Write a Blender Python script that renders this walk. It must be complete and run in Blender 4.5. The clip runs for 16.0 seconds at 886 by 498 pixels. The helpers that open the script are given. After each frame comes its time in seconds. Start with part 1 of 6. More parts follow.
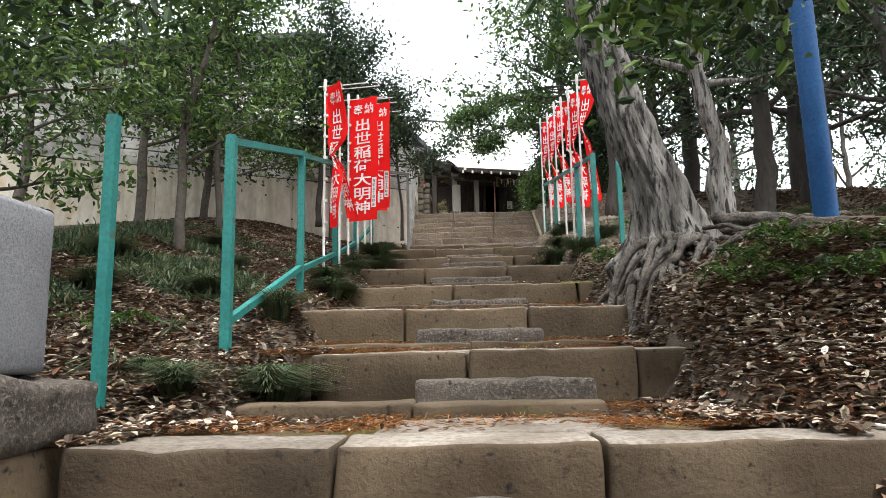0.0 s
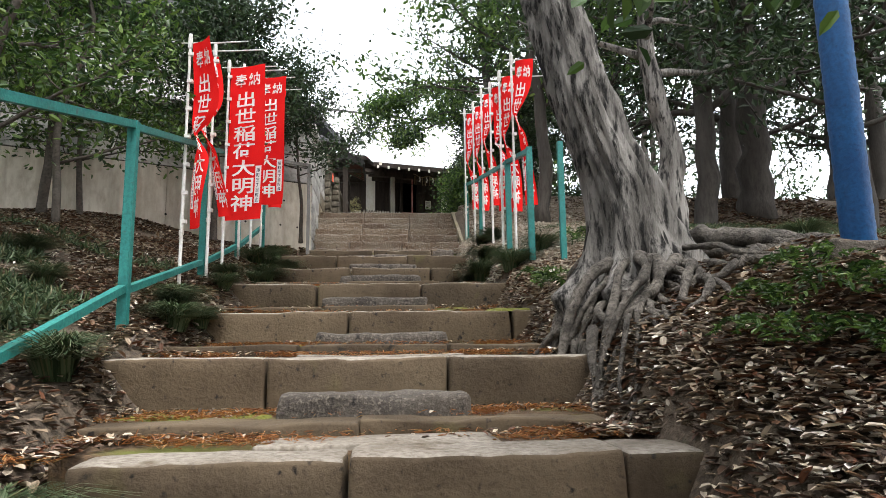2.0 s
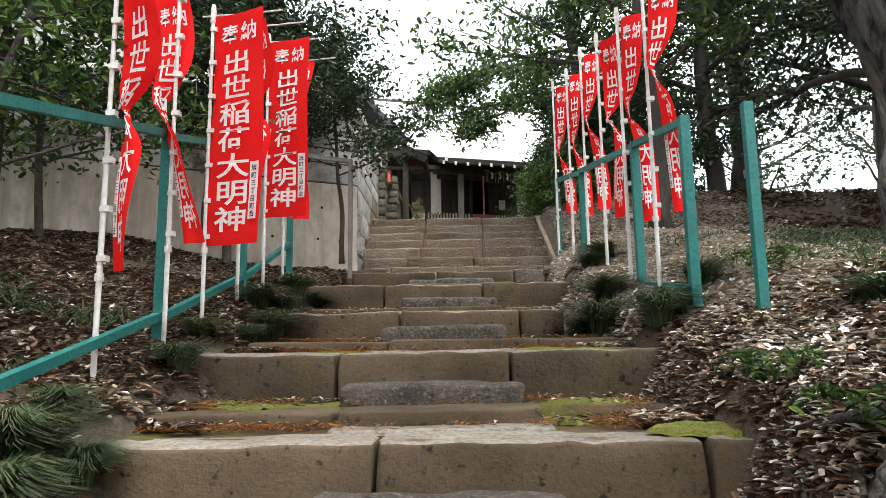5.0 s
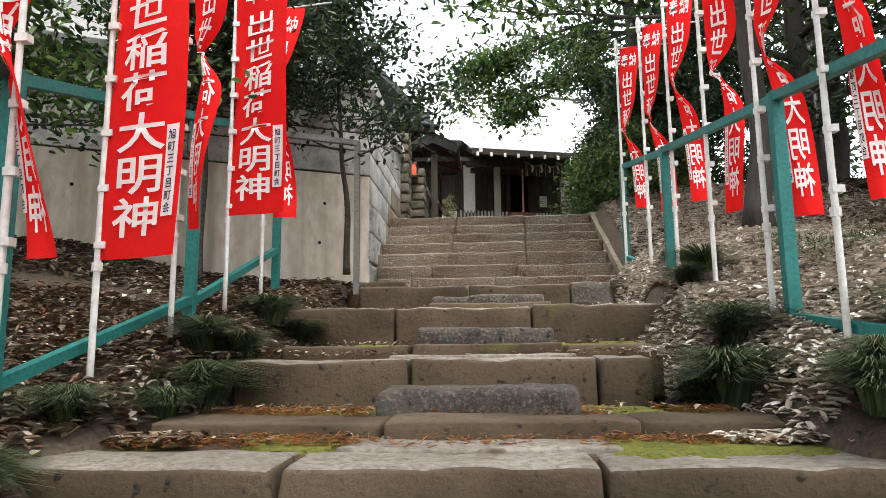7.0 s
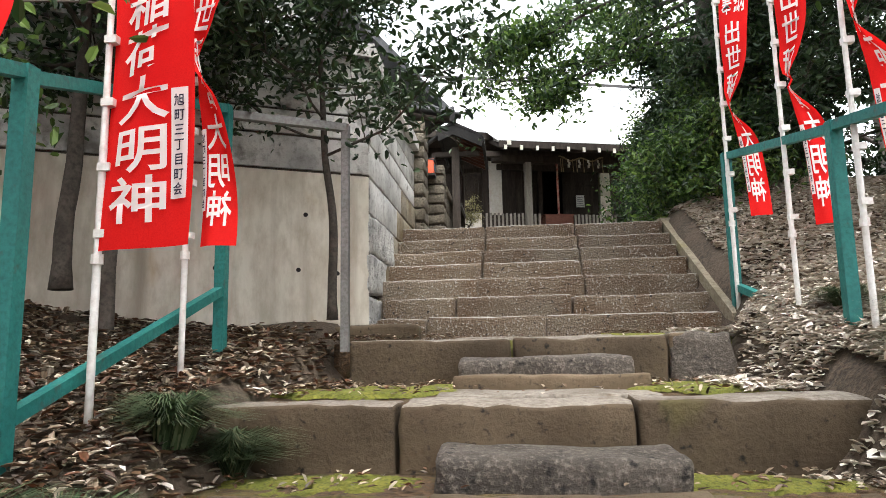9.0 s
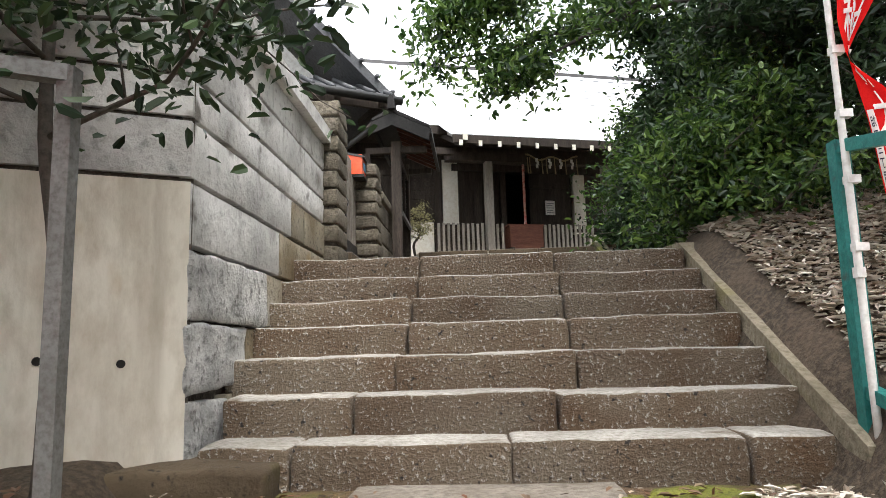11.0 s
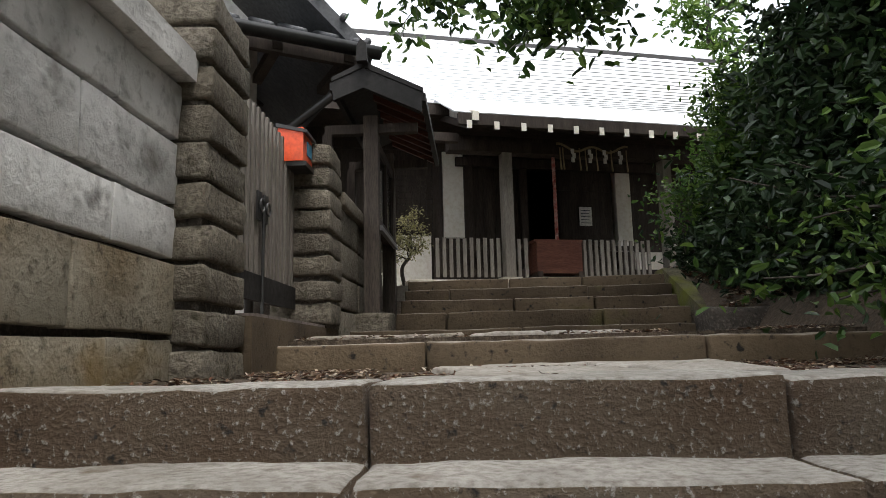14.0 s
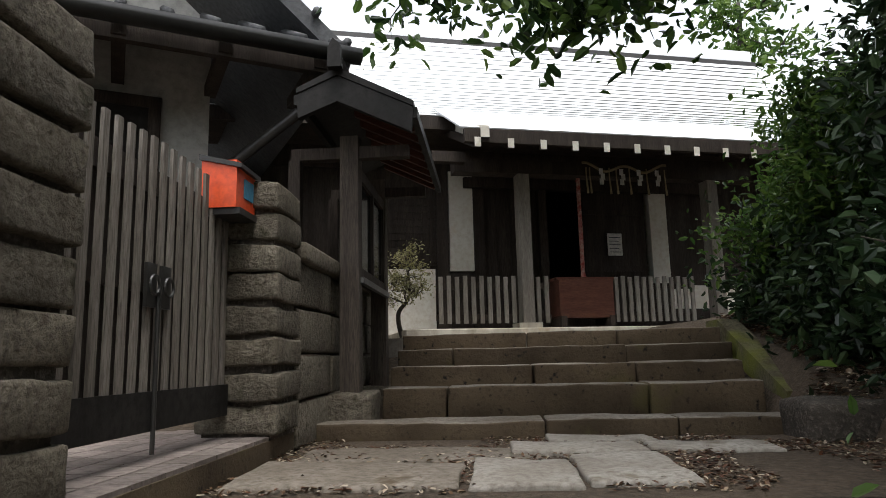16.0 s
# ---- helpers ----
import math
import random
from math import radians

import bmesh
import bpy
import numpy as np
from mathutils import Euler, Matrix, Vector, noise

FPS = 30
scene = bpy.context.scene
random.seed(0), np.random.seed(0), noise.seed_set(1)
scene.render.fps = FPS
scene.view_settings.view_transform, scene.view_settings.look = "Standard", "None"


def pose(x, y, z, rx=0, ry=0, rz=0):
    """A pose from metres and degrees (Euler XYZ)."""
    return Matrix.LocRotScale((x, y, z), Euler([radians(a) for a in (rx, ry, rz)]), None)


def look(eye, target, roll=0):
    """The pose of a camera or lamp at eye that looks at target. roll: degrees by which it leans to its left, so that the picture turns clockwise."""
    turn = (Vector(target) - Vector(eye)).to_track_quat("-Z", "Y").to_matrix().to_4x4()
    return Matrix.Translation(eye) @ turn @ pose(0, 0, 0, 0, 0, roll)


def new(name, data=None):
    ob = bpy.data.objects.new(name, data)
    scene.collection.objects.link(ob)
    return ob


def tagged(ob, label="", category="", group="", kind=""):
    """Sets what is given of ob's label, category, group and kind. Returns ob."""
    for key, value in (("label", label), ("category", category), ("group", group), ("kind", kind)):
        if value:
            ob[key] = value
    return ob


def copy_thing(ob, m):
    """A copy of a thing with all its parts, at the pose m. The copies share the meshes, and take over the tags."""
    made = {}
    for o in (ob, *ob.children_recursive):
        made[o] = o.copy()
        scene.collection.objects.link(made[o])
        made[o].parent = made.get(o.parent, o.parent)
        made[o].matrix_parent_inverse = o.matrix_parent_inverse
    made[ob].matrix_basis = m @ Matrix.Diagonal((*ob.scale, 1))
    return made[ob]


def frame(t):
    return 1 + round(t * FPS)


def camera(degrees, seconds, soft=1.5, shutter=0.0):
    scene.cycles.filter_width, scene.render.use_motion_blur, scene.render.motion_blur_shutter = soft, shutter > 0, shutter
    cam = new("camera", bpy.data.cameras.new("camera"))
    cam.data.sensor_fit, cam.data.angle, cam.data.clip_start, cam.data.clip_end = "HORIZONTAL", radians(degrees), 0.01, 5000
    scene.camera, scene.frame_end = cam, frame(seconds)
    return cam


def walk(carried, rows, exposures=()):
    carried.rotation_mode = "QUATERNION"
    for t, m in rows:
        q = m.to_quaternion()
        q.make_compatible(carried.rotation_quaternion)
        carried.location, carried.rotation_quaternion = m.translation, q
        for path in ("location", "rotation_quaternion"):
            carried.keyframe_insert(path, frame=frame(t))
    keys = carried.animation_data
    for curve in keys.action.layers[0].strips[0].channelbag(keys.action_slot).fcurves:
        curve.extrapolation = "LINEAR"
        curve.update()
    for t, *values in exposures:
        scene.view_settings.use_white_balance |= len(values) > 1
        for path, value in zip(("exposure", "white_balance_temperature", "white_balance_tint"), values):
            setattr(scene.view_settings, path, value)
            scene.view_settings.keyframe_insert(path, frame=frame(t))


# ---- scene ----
U = 1.08  # the plan below is drawn in units of 1.08 m; part() scales it

cam = camera(66.8, 16.0, soft=0.8)
PATH = [
    (0, (-0.019, 0.084, 1.090), (-0.091, 2.216, 1.429), -1.1),
    (0.5, (0.003, 0.472, 1.172), (0.107, 2.602, 1.515), -1.2),
    (1, (0.062, 0.926, 1.306), (0.173, 3.055, 1.645), -0.9),
    (1.5, (0.071, 1.430, 1.434), (0.235, 3.560, 1.759), -1.0),
    (2, (0.122, 1.922, 1.529), (0.314, 4.049, 1.859), -0.7),
    (2.5, (0.150, 2.403, 1.660), (0.328, 4.530, 1.996), -0.7),
    (3, (0.118, 2.902, 1.772), (0.325, 5.027, 2.096), -0.8),
    (3.5, (0.163, 3.416, 1.858), (0.327, 5.546, 2.178), -0.7),
    (4, (0.208, 3.875, 2.044), (0.266, 6.009, 2.368), -0.5),
    (6.5, (0.118, 6.362, 2.526), (0.033, 8.496, 2.847), -0.8),
    (7, (0.158, 6.858, 2.668), (0.014, 8.989, 2.991), -0.6),
    (7.5, (0.132, 7.359, 2.780), (-0.064, 9.486, 3.104), -0.7),
    (8, (0.095, 7.909, 2.871), (-0.103, 10.035, 3.191), -1.2),
    (8.5, (0.025, 8.464, 3.074), (-0.208, 10.587, 3.397), -0.9),
    (9, (-0.052, 9.033, 3.248), (-0.261, 11.159, 3.565), -1.1),
    (9.5, (-0.018, 9.640, 3.383), (-0.183, 11.771, 3.699), -1.9),
    (10, (0.030, 10.305, 3.587), (-0.091, 12.438, 3.901), -1.7),
    (12.5, (0.121, 13.248, 4.262), (0.039, 15.382, 4.582), -1.5),
    (13, (0.033, 13.794, 4.395), (-0.042, 15.929, 4.713), -1.3),
    (13.5, (-0.005, 14.359, 4.533), (-0.098, 16.492, 4.860), -1.1),
    (14, (-0.038, 14.855, 4.665), (-0.135, 16.987, 4.996), -1.4),
    (14.5, (-0.040, 15.270, 4.805), (-0.150, 17.402, 5.134), -1.2),
    (15, (-0.018, 15.630, 4.922), (-0.179, 17.758, 5.253), -1.2),
    (15.5, (-0.019, 15.931, 5.065), (-0.150, 18.060, 5.406), -1.5),
    (16, (0.037, 16.150, 5.234), (-0.111, 18.277, 5.586), -1.4),
]
walk(cam, [(t, look(eye, target, roll)) for t, eye, target, roll in PATH],
     exposures=[(0.0, 0.05), (1.0, 0.08), (2.0, 0.0), (3.0, -0.28), (4.0, -0.15), (7.0, 0.1), (9.0, 0.3), (10.0, 0.3), (12.5, 0.15), (13.0, -0.1), (13.5, -0.42), (14.5, -0.66), (15.0, -0.82), (16.0, -0.84)])

# ---- daylight: bright overcast sky ----
world = bpy.data.worlds.new("overcast_sky")
scene.world = world
world.use_nodes = True
wn = world.node_tree
sky = wn.nodes.new("ShaderNodeTexSky")
sky.sky_type, sky.sun_disc = "NISHITA", False
sky.sun_elevation, sky.sun_rotation = radians(69), radians(153)
sky.air_density, sky.dust_density = 1.0, 3.0
soften = wn.nodes.new("ShaderNodeHueSaturation")
soften.inputs["Saturation"].default_value = 0.2
wn.links.new(sky.outputs[0], soften.inputs["Color"])
wn.links.new(soften.outputs[0], wn.nodes["Background"].inputs["Color"])
wn.nodes["Background"].inputs["Strength"].default_value = 0.72
sun = new("sun", bpy.data.lights.new("sun", "SUN"))
sun.data.energy, sun.data.angle, sun.data.color = 2.2, radians(22), (1.0, 0.985, 0.965)
sun.matrix_world = look((3.5, -7, 20), (0, 0, 0))


# ---- materials ----
def rgb(c):
    return (c[0], c[1], c[2], 1.0)


def mat(name, a, b, c=None, big=1.5, fine=22.0, rough=0.85, bump=0.35, metal=0.0, spec=0.3, stretch=(1, 1, 1), spots=0.0, spot_col=(0.02, 0.02, 0.02),
        island=False, obrand=0.0, moss=None, moss_amount=0.5, through_light=0.0, streak=None, crisp=(0.42, 0.72), relief=0.02):
    """A worn surface: a and b mixed by broad noise, c by fine grain, spots (near-black ones paint the shade of pits),
    patches of moss or lichen, and relief.
    """
    m = bpy.data.materials.new(name)
    m.use_nodes = True
    nt = m.node_tree
    N, L = nt.nodes, nt.links
    bsdf = N["Principled BSDF"]
    tc = N.new("ShaderNodeTexCoord")
    mp = N.new("ShaderNodeMapping")
    mp.inputs["Scale"].default_value = stretch
    L.new(tc.outputs["Object"], mp.inputs["Vector"])
    n1, n2 = N.new("ShaderNodeTexNoise"), N.new("ShaderNodeTexNoise")
    n1.inputs["Scale"].default_value, n1.inputs["Detail"].default_value = big, 6
    n2.inputs["Scale"].default_value, n2.inputs["Detail"].default_value = fine, 8
    n2.inputs["Roughness"].default_value = 0.65
    L.new(mp.outputs[0], n1.inputs["Vector"]), L.new(mp.outputs[0], n2.inputs["Vector"])

    def ramp(src, lo, hi):
        r = N.new("ShaderNodeMapRange")
        r.inputs["From Min"].default_value, r.inputs["From Max"].default_value = lo, hi
        L.new(src, r.inputs["Value"])
        return r.outputs["Result"]

    def mix(fac, x, y):
        k = N.new("ShaderNodeMix")
        k.data_type = "RGBA"
        if isinstance(fac, float):
            k.inputs[0].default_value = fac
        else:
            L.new(fac, k.inputs[0])
        for i, v in ((6, x), (7, y)):
            if isinstance(v, tuple):
                k.inputs[i].default_value = rgb(v)
            else:
                L.new(v, k.inputs[i])
        return k.outputs[2]

    col = mix(ramp(n1.outputs["Fac"], 0.35, 0.65), tuple(a), tuple(b))
    col = mix(ramp(n2.outputs["Fac"], *crisp), col, tuple(c if c else [0.5 * (u + v) * 0.6 for u, v in zip(a, b)]))
    if spots:
        v = N.new("ShaderNodeTexNoise")
        v.inputs["Scale"].default_value, v.inputs["Detail"].default_value = spots, 4
        L.new(mp.outputs[0], v.inputs["Vector"])
        col = mix(ramp(v.outputs["Fac"], 0.62, 0.72), col, tuple(spot_col))
    if streak:  # runs of dirt washed down the face
        sm, sn = N.new("ShaderNodeMapping"), N.new("ShaderNodeTexNoise")
        sm.inputs["Scale"].default_value = (5.5, 5.5, 0.45)
        sn.inputs["Scale"].default_value, sn.inputs["Detail"].default_value = 1.0, 7
        L.new(tc.outputs["Object"], sm.inputs["Vector"]), L.new(sm.outputs[0], sn.inputs["Vector"])
        col = mix(ramp(sn.outputs["Fac"], 0.46, 0.72), col, tuple(streak))
    if moss:
        v = N.new("ShaderNodeTexNoise")
        v.inputs["Scale"].default_value, v.inputs["Detail"].default_value = 2.3, 7
        L.new(tc.outputs["Object"], v.inputs["Vector"])
        col = mix(ramp(v.outputs["Fac"], 0.75 - 0.35 * moss_amount, 0.9 - 0.3 * moss_amount), col, tuple(moss))
    if island or obrand:
        if island:
            g = N.new("ShaderNodeNewGeometry")
            r = g.outputs["Random Per Island"]
        else:
            g = N.new("ShaderNodeObjectInfo")
            r = g.outputs["Random"]
        amt = 0.75 if island else obrand
        hsv = N.new("ShaderNodeHueSaturation")
        mr = N.new("ShaderNodeMapRange")
        mr.inputs["To Min"].default_value, mr.inputs["To Max"].default_value = 1 - amt, 1 + amt
        L.new(r, mr.inputs["Value"])
        L.new(mr.outputs[0], hsv.inputs["Value"])
        L.new(col, hsv.inputs["Color"])
        col = hsv.outputs["Color"]
    L.new(col, bsdf.inputs["Base Color"])
    rr = N.new("ShaderNodeMapRange")
    rr.inputs["To Min"].default_value, rr.inputs["To Max"].default_value = max(0.02, rough - 0.12), min(1.0, rough + 0.12)
    L.new(n2.outputs["Fac"], rr.inputs["Value"])
    L.new(rr.outputs[0], bsdf.inputs["Roughness"])
    bsdf.inputs["Metallic"].default_value = metal
    bsdf.inputs["Specular IOR Level"].default_value = spec
    if bump:
        bp = N.new("ShaderNodeBump")
        bp.inputs["Strength"].default_value, bp.inputs["Distance"].default_value = bump, relief
        L.new(n2.outputs["Fac"], bp.inputs["Height"])
        L.new(bp.outputs[0], bsdf.inputs["Normal"])
    if through_light:
        tr = N.new("ShaderNodeBsdfTranslucent")
        L.new(col, tr.inputs["Color"])
        ms = N.new("ShaderNodeMixShader")
        ms.inputs[0].default_value = through_light
        L.new(bsdf.outputs[0], ms.inputs[1]), L.new(tr.outputs[0], ms.inputs[2])
        L.new(ms.outputs[0], N["Material Output"].inputs["Surface"])
    return m


def leaf_mat(name, cols, rough=0.45, light=0.35):
    """Leaves: a colour per leaf picked along a ramp, slightly glossy, letting light through."""
    m = bpy.data.materials.new(name)
    m.use_nodes = True
    N, L = m.node_tree.nodes, m.node_tree.links
    bsdf = N["Principled BSDF"]
    g = N.new("ShaderNodeNewGeometry")
    r = N.new("ShaderNodeValToRGB")
    while len(r.color_ramp.elements) < len(cols):
        r.color_ramp.elements.new(0.5)
    for i, c in enumerate(cols):
        r.color_ramp.elements[i].position = i / (len(cols) - 1)
        r.color_ramp.elements[i].color = rgb(c)
    L.new(g.outputs["Random Per Island"], r.inputs[0])
    L.new(r.outputs[0], bsdf.inputs["Base Color"])
    bsdf.inputs["Roughness"].default_value = rough
    bsdf.inputs["Specular IOR Level"].default_value = 0.35
    if light:
        tr = N.new("ShaderNodeBsdfTranslucent")
        L.new(r.outputs[0], tr.inputs["Color"])
        ms = N.new("ShaderNodeMixShader")
        ms.inputs[0].default_value = light
        L.new(bsdf.outputs[0], ms.inputs[1]), L.new(tr.outputs[0], ms.inputs[2])
        L.new(ms.outputs[0], N["Material Output"].inputs["Surface"])
    return m


# Riser and tread tones differ partly by overhead light put into the colours.
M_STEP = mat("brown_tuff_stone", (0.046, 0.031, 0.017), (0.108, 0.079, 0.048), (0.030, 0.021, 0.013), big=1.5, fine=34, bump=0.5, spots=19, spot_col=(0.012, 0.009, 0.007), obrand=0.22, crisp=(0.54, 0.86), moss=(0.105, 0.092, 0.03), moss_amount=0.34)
# Pale flecks and near-black spots paint lit chip edges and shaded pits.
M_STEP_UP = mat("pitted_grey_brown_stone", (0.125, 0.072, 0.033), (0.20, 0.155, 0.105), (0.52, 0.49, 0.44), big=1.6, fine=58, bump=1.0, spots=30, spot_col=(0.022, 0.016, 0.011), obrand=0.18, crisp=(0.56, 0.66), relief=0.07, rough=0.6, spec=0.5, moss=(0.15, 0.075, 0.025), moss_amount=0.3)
M_TREAD_UP = mat("worn_toplit_upper_tread", (0.27, 0.25, 0.22), (0.42, 0.395, 0.355), (0.15, 0.13, 0.105), big=2.4, fine=34, bump=0.8, rough=0.75, spots=5, spot_col=(0.13, 0.10, 0.07), obrand=0.12)
M_GRANITE = mat("dark_rough_granite", (0.045, 0.037, 0.03), (0.09, 0.076, 0.062), (0.19, 0.165, 0.135), big=5, fine=42, bump=1.0, spots=18, spot_col=(0.016, 0.014, 0.012), crisp=(0.5, 0.7))
# The stronger light on the upper flags is put into this paler tone.
M_FLAG = mat("worn_grey_flagstone", (0.25, 0.225, 0.19), (0.37, 0.345, 0.305), (0.17, 0.145, 0.12), big=3.0, fine=34, bump=0.6, spots=4, spot_col=(0.12, 0.095, 0.06))
M_EARTH = mat("damp_earth_with_moss", (0.045, 0.03, 0.019), (0.085, 0.055, 0.031), (0.15, 0.088, 0.043), big=2.5, fine=38, bump=1.0, moss=(0.10, 0.105, 0.02), moss_amount=0.7)
M_SOIL = mat("forest_soil", (0.035, 0.026, 0.018), (0.07, 0.05, 0.034), (0.13, 0.10, 0.07), big=1.6, fine=34, bump=1.0, moss=(0.04, 0.055, 0.018), moss_amount=0.25)
M_MOSS = mat("yellow_green_moss", (0.115, 0.13, 0.018), (0.19, 0.185, 0.03), (0.06, 0.065, 0.015), big=6, fine=60, bump=1.0, rough=0.95, crisp=(0.48, 0.66))
M_KERB = mat("mossy_tan_concrete", (0.20, 0.17, 0.115), (0.30, 0.26, 0.19), (0.12, 0.10, 0.065), big=3, fine=28, bump=0.8, spots=5, spot_col=(0.09, 0.075, 0.04), moss=(0.17, 0.15, 0.045), moss_amount=0.5)
M_TREAD = mat("worn_toplit_tread_stone", (0.165, 0.138, 0.108), (0.275, 0.245, 0.205), (0.09, 0.073, 0.054), big=2.4, fine=30, bump=0.6, rough=0.8, spots=4, spot_col=(0.085, 0.062, 0.036), obrand=0.15)
M_BARK = mat("grey_furrowed_bark", (0.085, 0.077, 0.068), (0.25, 0.235, 0.215), (0.012, 0.011, 0.010), big=7, fine=17, bump=1.0, stretch=(1, 1, 0.2), crisp=(0.48, 0.60), relief=0.07)
M_ROOT = mat("weathered_root_bark", (0.042, 0.036, 0.029), (0.145, 0.128, 0.108), (0.02, 0.017, 0.014), big=7, fine=34, bump=1.0, crisp=(0.44, 0.68), relief=0.04)
M_BARK_DK = mat("dark_bark", (0.045, 0.04, 0.035), (0.085, 0.075, 0.065), (0.03, 0.026, 0.022), big=2, fine=16, bump=0.9, stretch=(1, 1, 0.25))
M_TWIG = mat("brown_twig_bark", (0.06, 0.05, 0.04), (0.11, 0.095, 0.08), (0.035, 0.03, 0.025), big=5, fine=30, bump=0.5)
M_TEAL = mat("chipped_teal_paint", (0.012, 0.14, 0.125), (0.022, 0.20, 0.175), (0.010, 0.10, 0.09), big=3, fine=40, rough=0.55, bump=0.2, spots=11, spot_col=(0.05, 0.08, 0.07), spec=0.4)
M_GREYRAIL = mat("dull_galvanised_pipe", (0.16, 0.16, 0.15), (0.23, 0.23, 0.22), (0.11, 0.10, 0.09), big=3, fine=40, rough=0.55, bump=0.12, metal=0.4)
M_RED = mat("red_banner_cloth", (0.88, 0.014, 0.014), (0.92, 0.024, 0.02), (0.80, 0.010, 0.012), big=3, fine=160, rough=0.75, bump=0.1, spec=0.12, through_light=0.42)
M_WHITE_PRINT = mat("white_print", (0.85, 0.83, 0.80), (0.80, 0.78, 0.76), (0.83, 0.80, 0.78), fine=90, rough=0.8, bump=0.0, through_light=0.25)
M_INK = mat("dark_ink", (0.03, 0.03, 0.06), (0.04, 0.04, 0.07), rough=0.7, bump=0.0)
M_POLE = mat("white_plastic_pole", (0.74, 0.73, 0.70), (0.66, 0.64, 0.61), (0.52, 0.49, 0.45), big=4, fine=30, rough=0.4, bump=0.05, spec=0.5)
M_CONC = mat("stained_cast_concrete", (0.56, 0.51, 0.42), (0.72, 0.68, 0.59), (0.44, 0.385, 0.30), big=0.8, fine=9, bump=0.3, spots=2.2, spot_col=(0.44, 0.32, 0.17), stretch=(1, 1, 0.45), streak=(0.36, 0.31, 0.24))
M_CONC_UP = mat("weathered_pale_stone_cladding", (0.33, 0.325, 0.31), (0.70, 0.69, 0.665), (0.18, 0.175, 0.16), big=1.5, fine=17, bump=0.8, spots=4, spot_col=(0.17, 0.16, 0.145), obrand=0.1, moss=(0.15, 0.14, 0.12), moss_amount=0.5, crisp=(0.52, 0.8), relief=0.025)
M_CONC_LOW = mat("brown_stained_pitted_stone", (0.14, 0.10, 0.052), (0.30, 0.265, 0.20), (0.06, 0.047, 0.03), big=1.6, fine=24, bump=1.0, spots=2.5, spot_col=(0.42, 0.40, 0.36), obrand=0.15, moss=(0.20, 0.13, 0.045), moss_amount=0.6, crisp=(0.52, 0.72), relief=0.03)
M_QUOIN = mat("rough_hewn_pale_quoin", (0.34, 0.335, 0.32), (0.62, 0.61, 0.58), (0.13, 0.125, 0.115), big=5, fine=20, bump=1.0, spots=6, spot_col=(0.12, 0.115, 0.10), crisp=(0.5, 0.68), relief=0.06)
M_OYA = mat("rough_tuff_block", (0.115, 0.097, 0.07), (0.215, 0.188, 0.145), (0.06, 0.05, 0.036), big=3.5, fine=36, bump=1.0, spots=7, spot_col=(0.055, 0.048, 0.026), obrand=0.18, relief=0.03)
M_WOOD_GREY = mat("weathered_brown_timber", (0.055, 0.043, 0.034), (0.11, 0.088, 0.07), (0.028, 0.022, 0.018), big=2, fine=24, bump=0.5, stretch=(6, 6, 0.5), rough=0.75)
M_WOOD_DK = mat("dark_stained_timber", (0.034, 0.026, 0.021), (0.068, 0.053, 0.043), (0.022, 0.017, 0.014), big=2, fine=22, bump=0.3, stretch=(5, 5, 0.5), rough=0.7, spec=0.2)
M_WOOD_PALE = mat("bleached_post_timber", (0.24, 0.215, 0.185), (0.36, 0.33, 0.29), (0.15, 0.13, 0.11), big=2, fine=24, bump=0.4, stretch=(6, 6, 0.5), rough=0.75)
M_WOOD_MID = mat("weathered_gate_timber", (0.15, 0.13, 0.11), (0.24, 0.215, 0.185), (0.08, 0.068, 0.056), big=2, fine=24, bump=0.4, stretch=(6, 6, 0.5), rough=0.75)
M_MOSSY_KERB = mat("moss_streaked_kerb_stone", (0.10, 0.085, 0.05), (0.19, 0.17, 0.11), (0.055, 0.048, 0.03), big=4, fine=36, bump=0.8, moss=(0.17, 0.18, 0.03), moss_amount=0.85)
M_WOOD_RED = mat("red_brown_timber", (0.09, 0.032, 0.02), (0.14, 0.055, 0.035), (0.06, 0.022, 0.015), big=2, fine=20, bump=0.3, stretch=(1, 6, 6), rough=0.5)
M_PLASTER = mat("cream_plaster", (0.74, 0.70, 0.61), (0.82, 0.79, 0.72), (0.66, 0.60, 0.50), big=1.3, fine=18, bump=0.1, spots=2.0, spot_col=(0.64, 0.52, 0.34))
M_HOUSE = mat("dull_house_render", (0.40, 0.39, 0.365), (0.50, 0.49, 0.46), (0.30, 0.29, 0.265), big=0.8, fine=14, bump=0.15)
M_ROOF_MET = mat("pale_sheet_metal_roof", (0.80, 0.82, 0.84), (0.86, 0.87, 0.88), (0.74, 0.76, 0.78), big=0.7, fine=14, rough=0.4, bump=0.05, metal=0.0, spec=0.6)
M_TILE = mat("dark_grey_roof_tile", (0.05, 0.052, 0.056), (0.09, 0.093, 0.098), (0.035, 0.035, 0.038), big=2, fine=26, rough=0.55, bump=0.25, obrand=0.2)
M_KROOF = mat("dark_sheet_copper_roof", (0.012, 0.011, 0.010), (0.026, 0.024, 0.022), (0.009, 0.008, 0.007), big=3, fine=26, rough=0.6, bump=0.1, spec=0.2)
M_BLACK = mat("black_enamel_pipe", (0.02, 0.019, 0.018), (0.035, 0.033, 0.03), rough=0.4, bump=0.05, spec=0.5)
M_ORANGE = mat("orange_red_box_enamel", (0.75, 0.085, 0.02), (0.80, 0.11, 0.03), (0.55, 0.06, 0.02), big=5, fine=30, rough=0.4, bump=0.05, spec=0.5, spots=5, spot_col=(0.5, 0.06, 0.02))
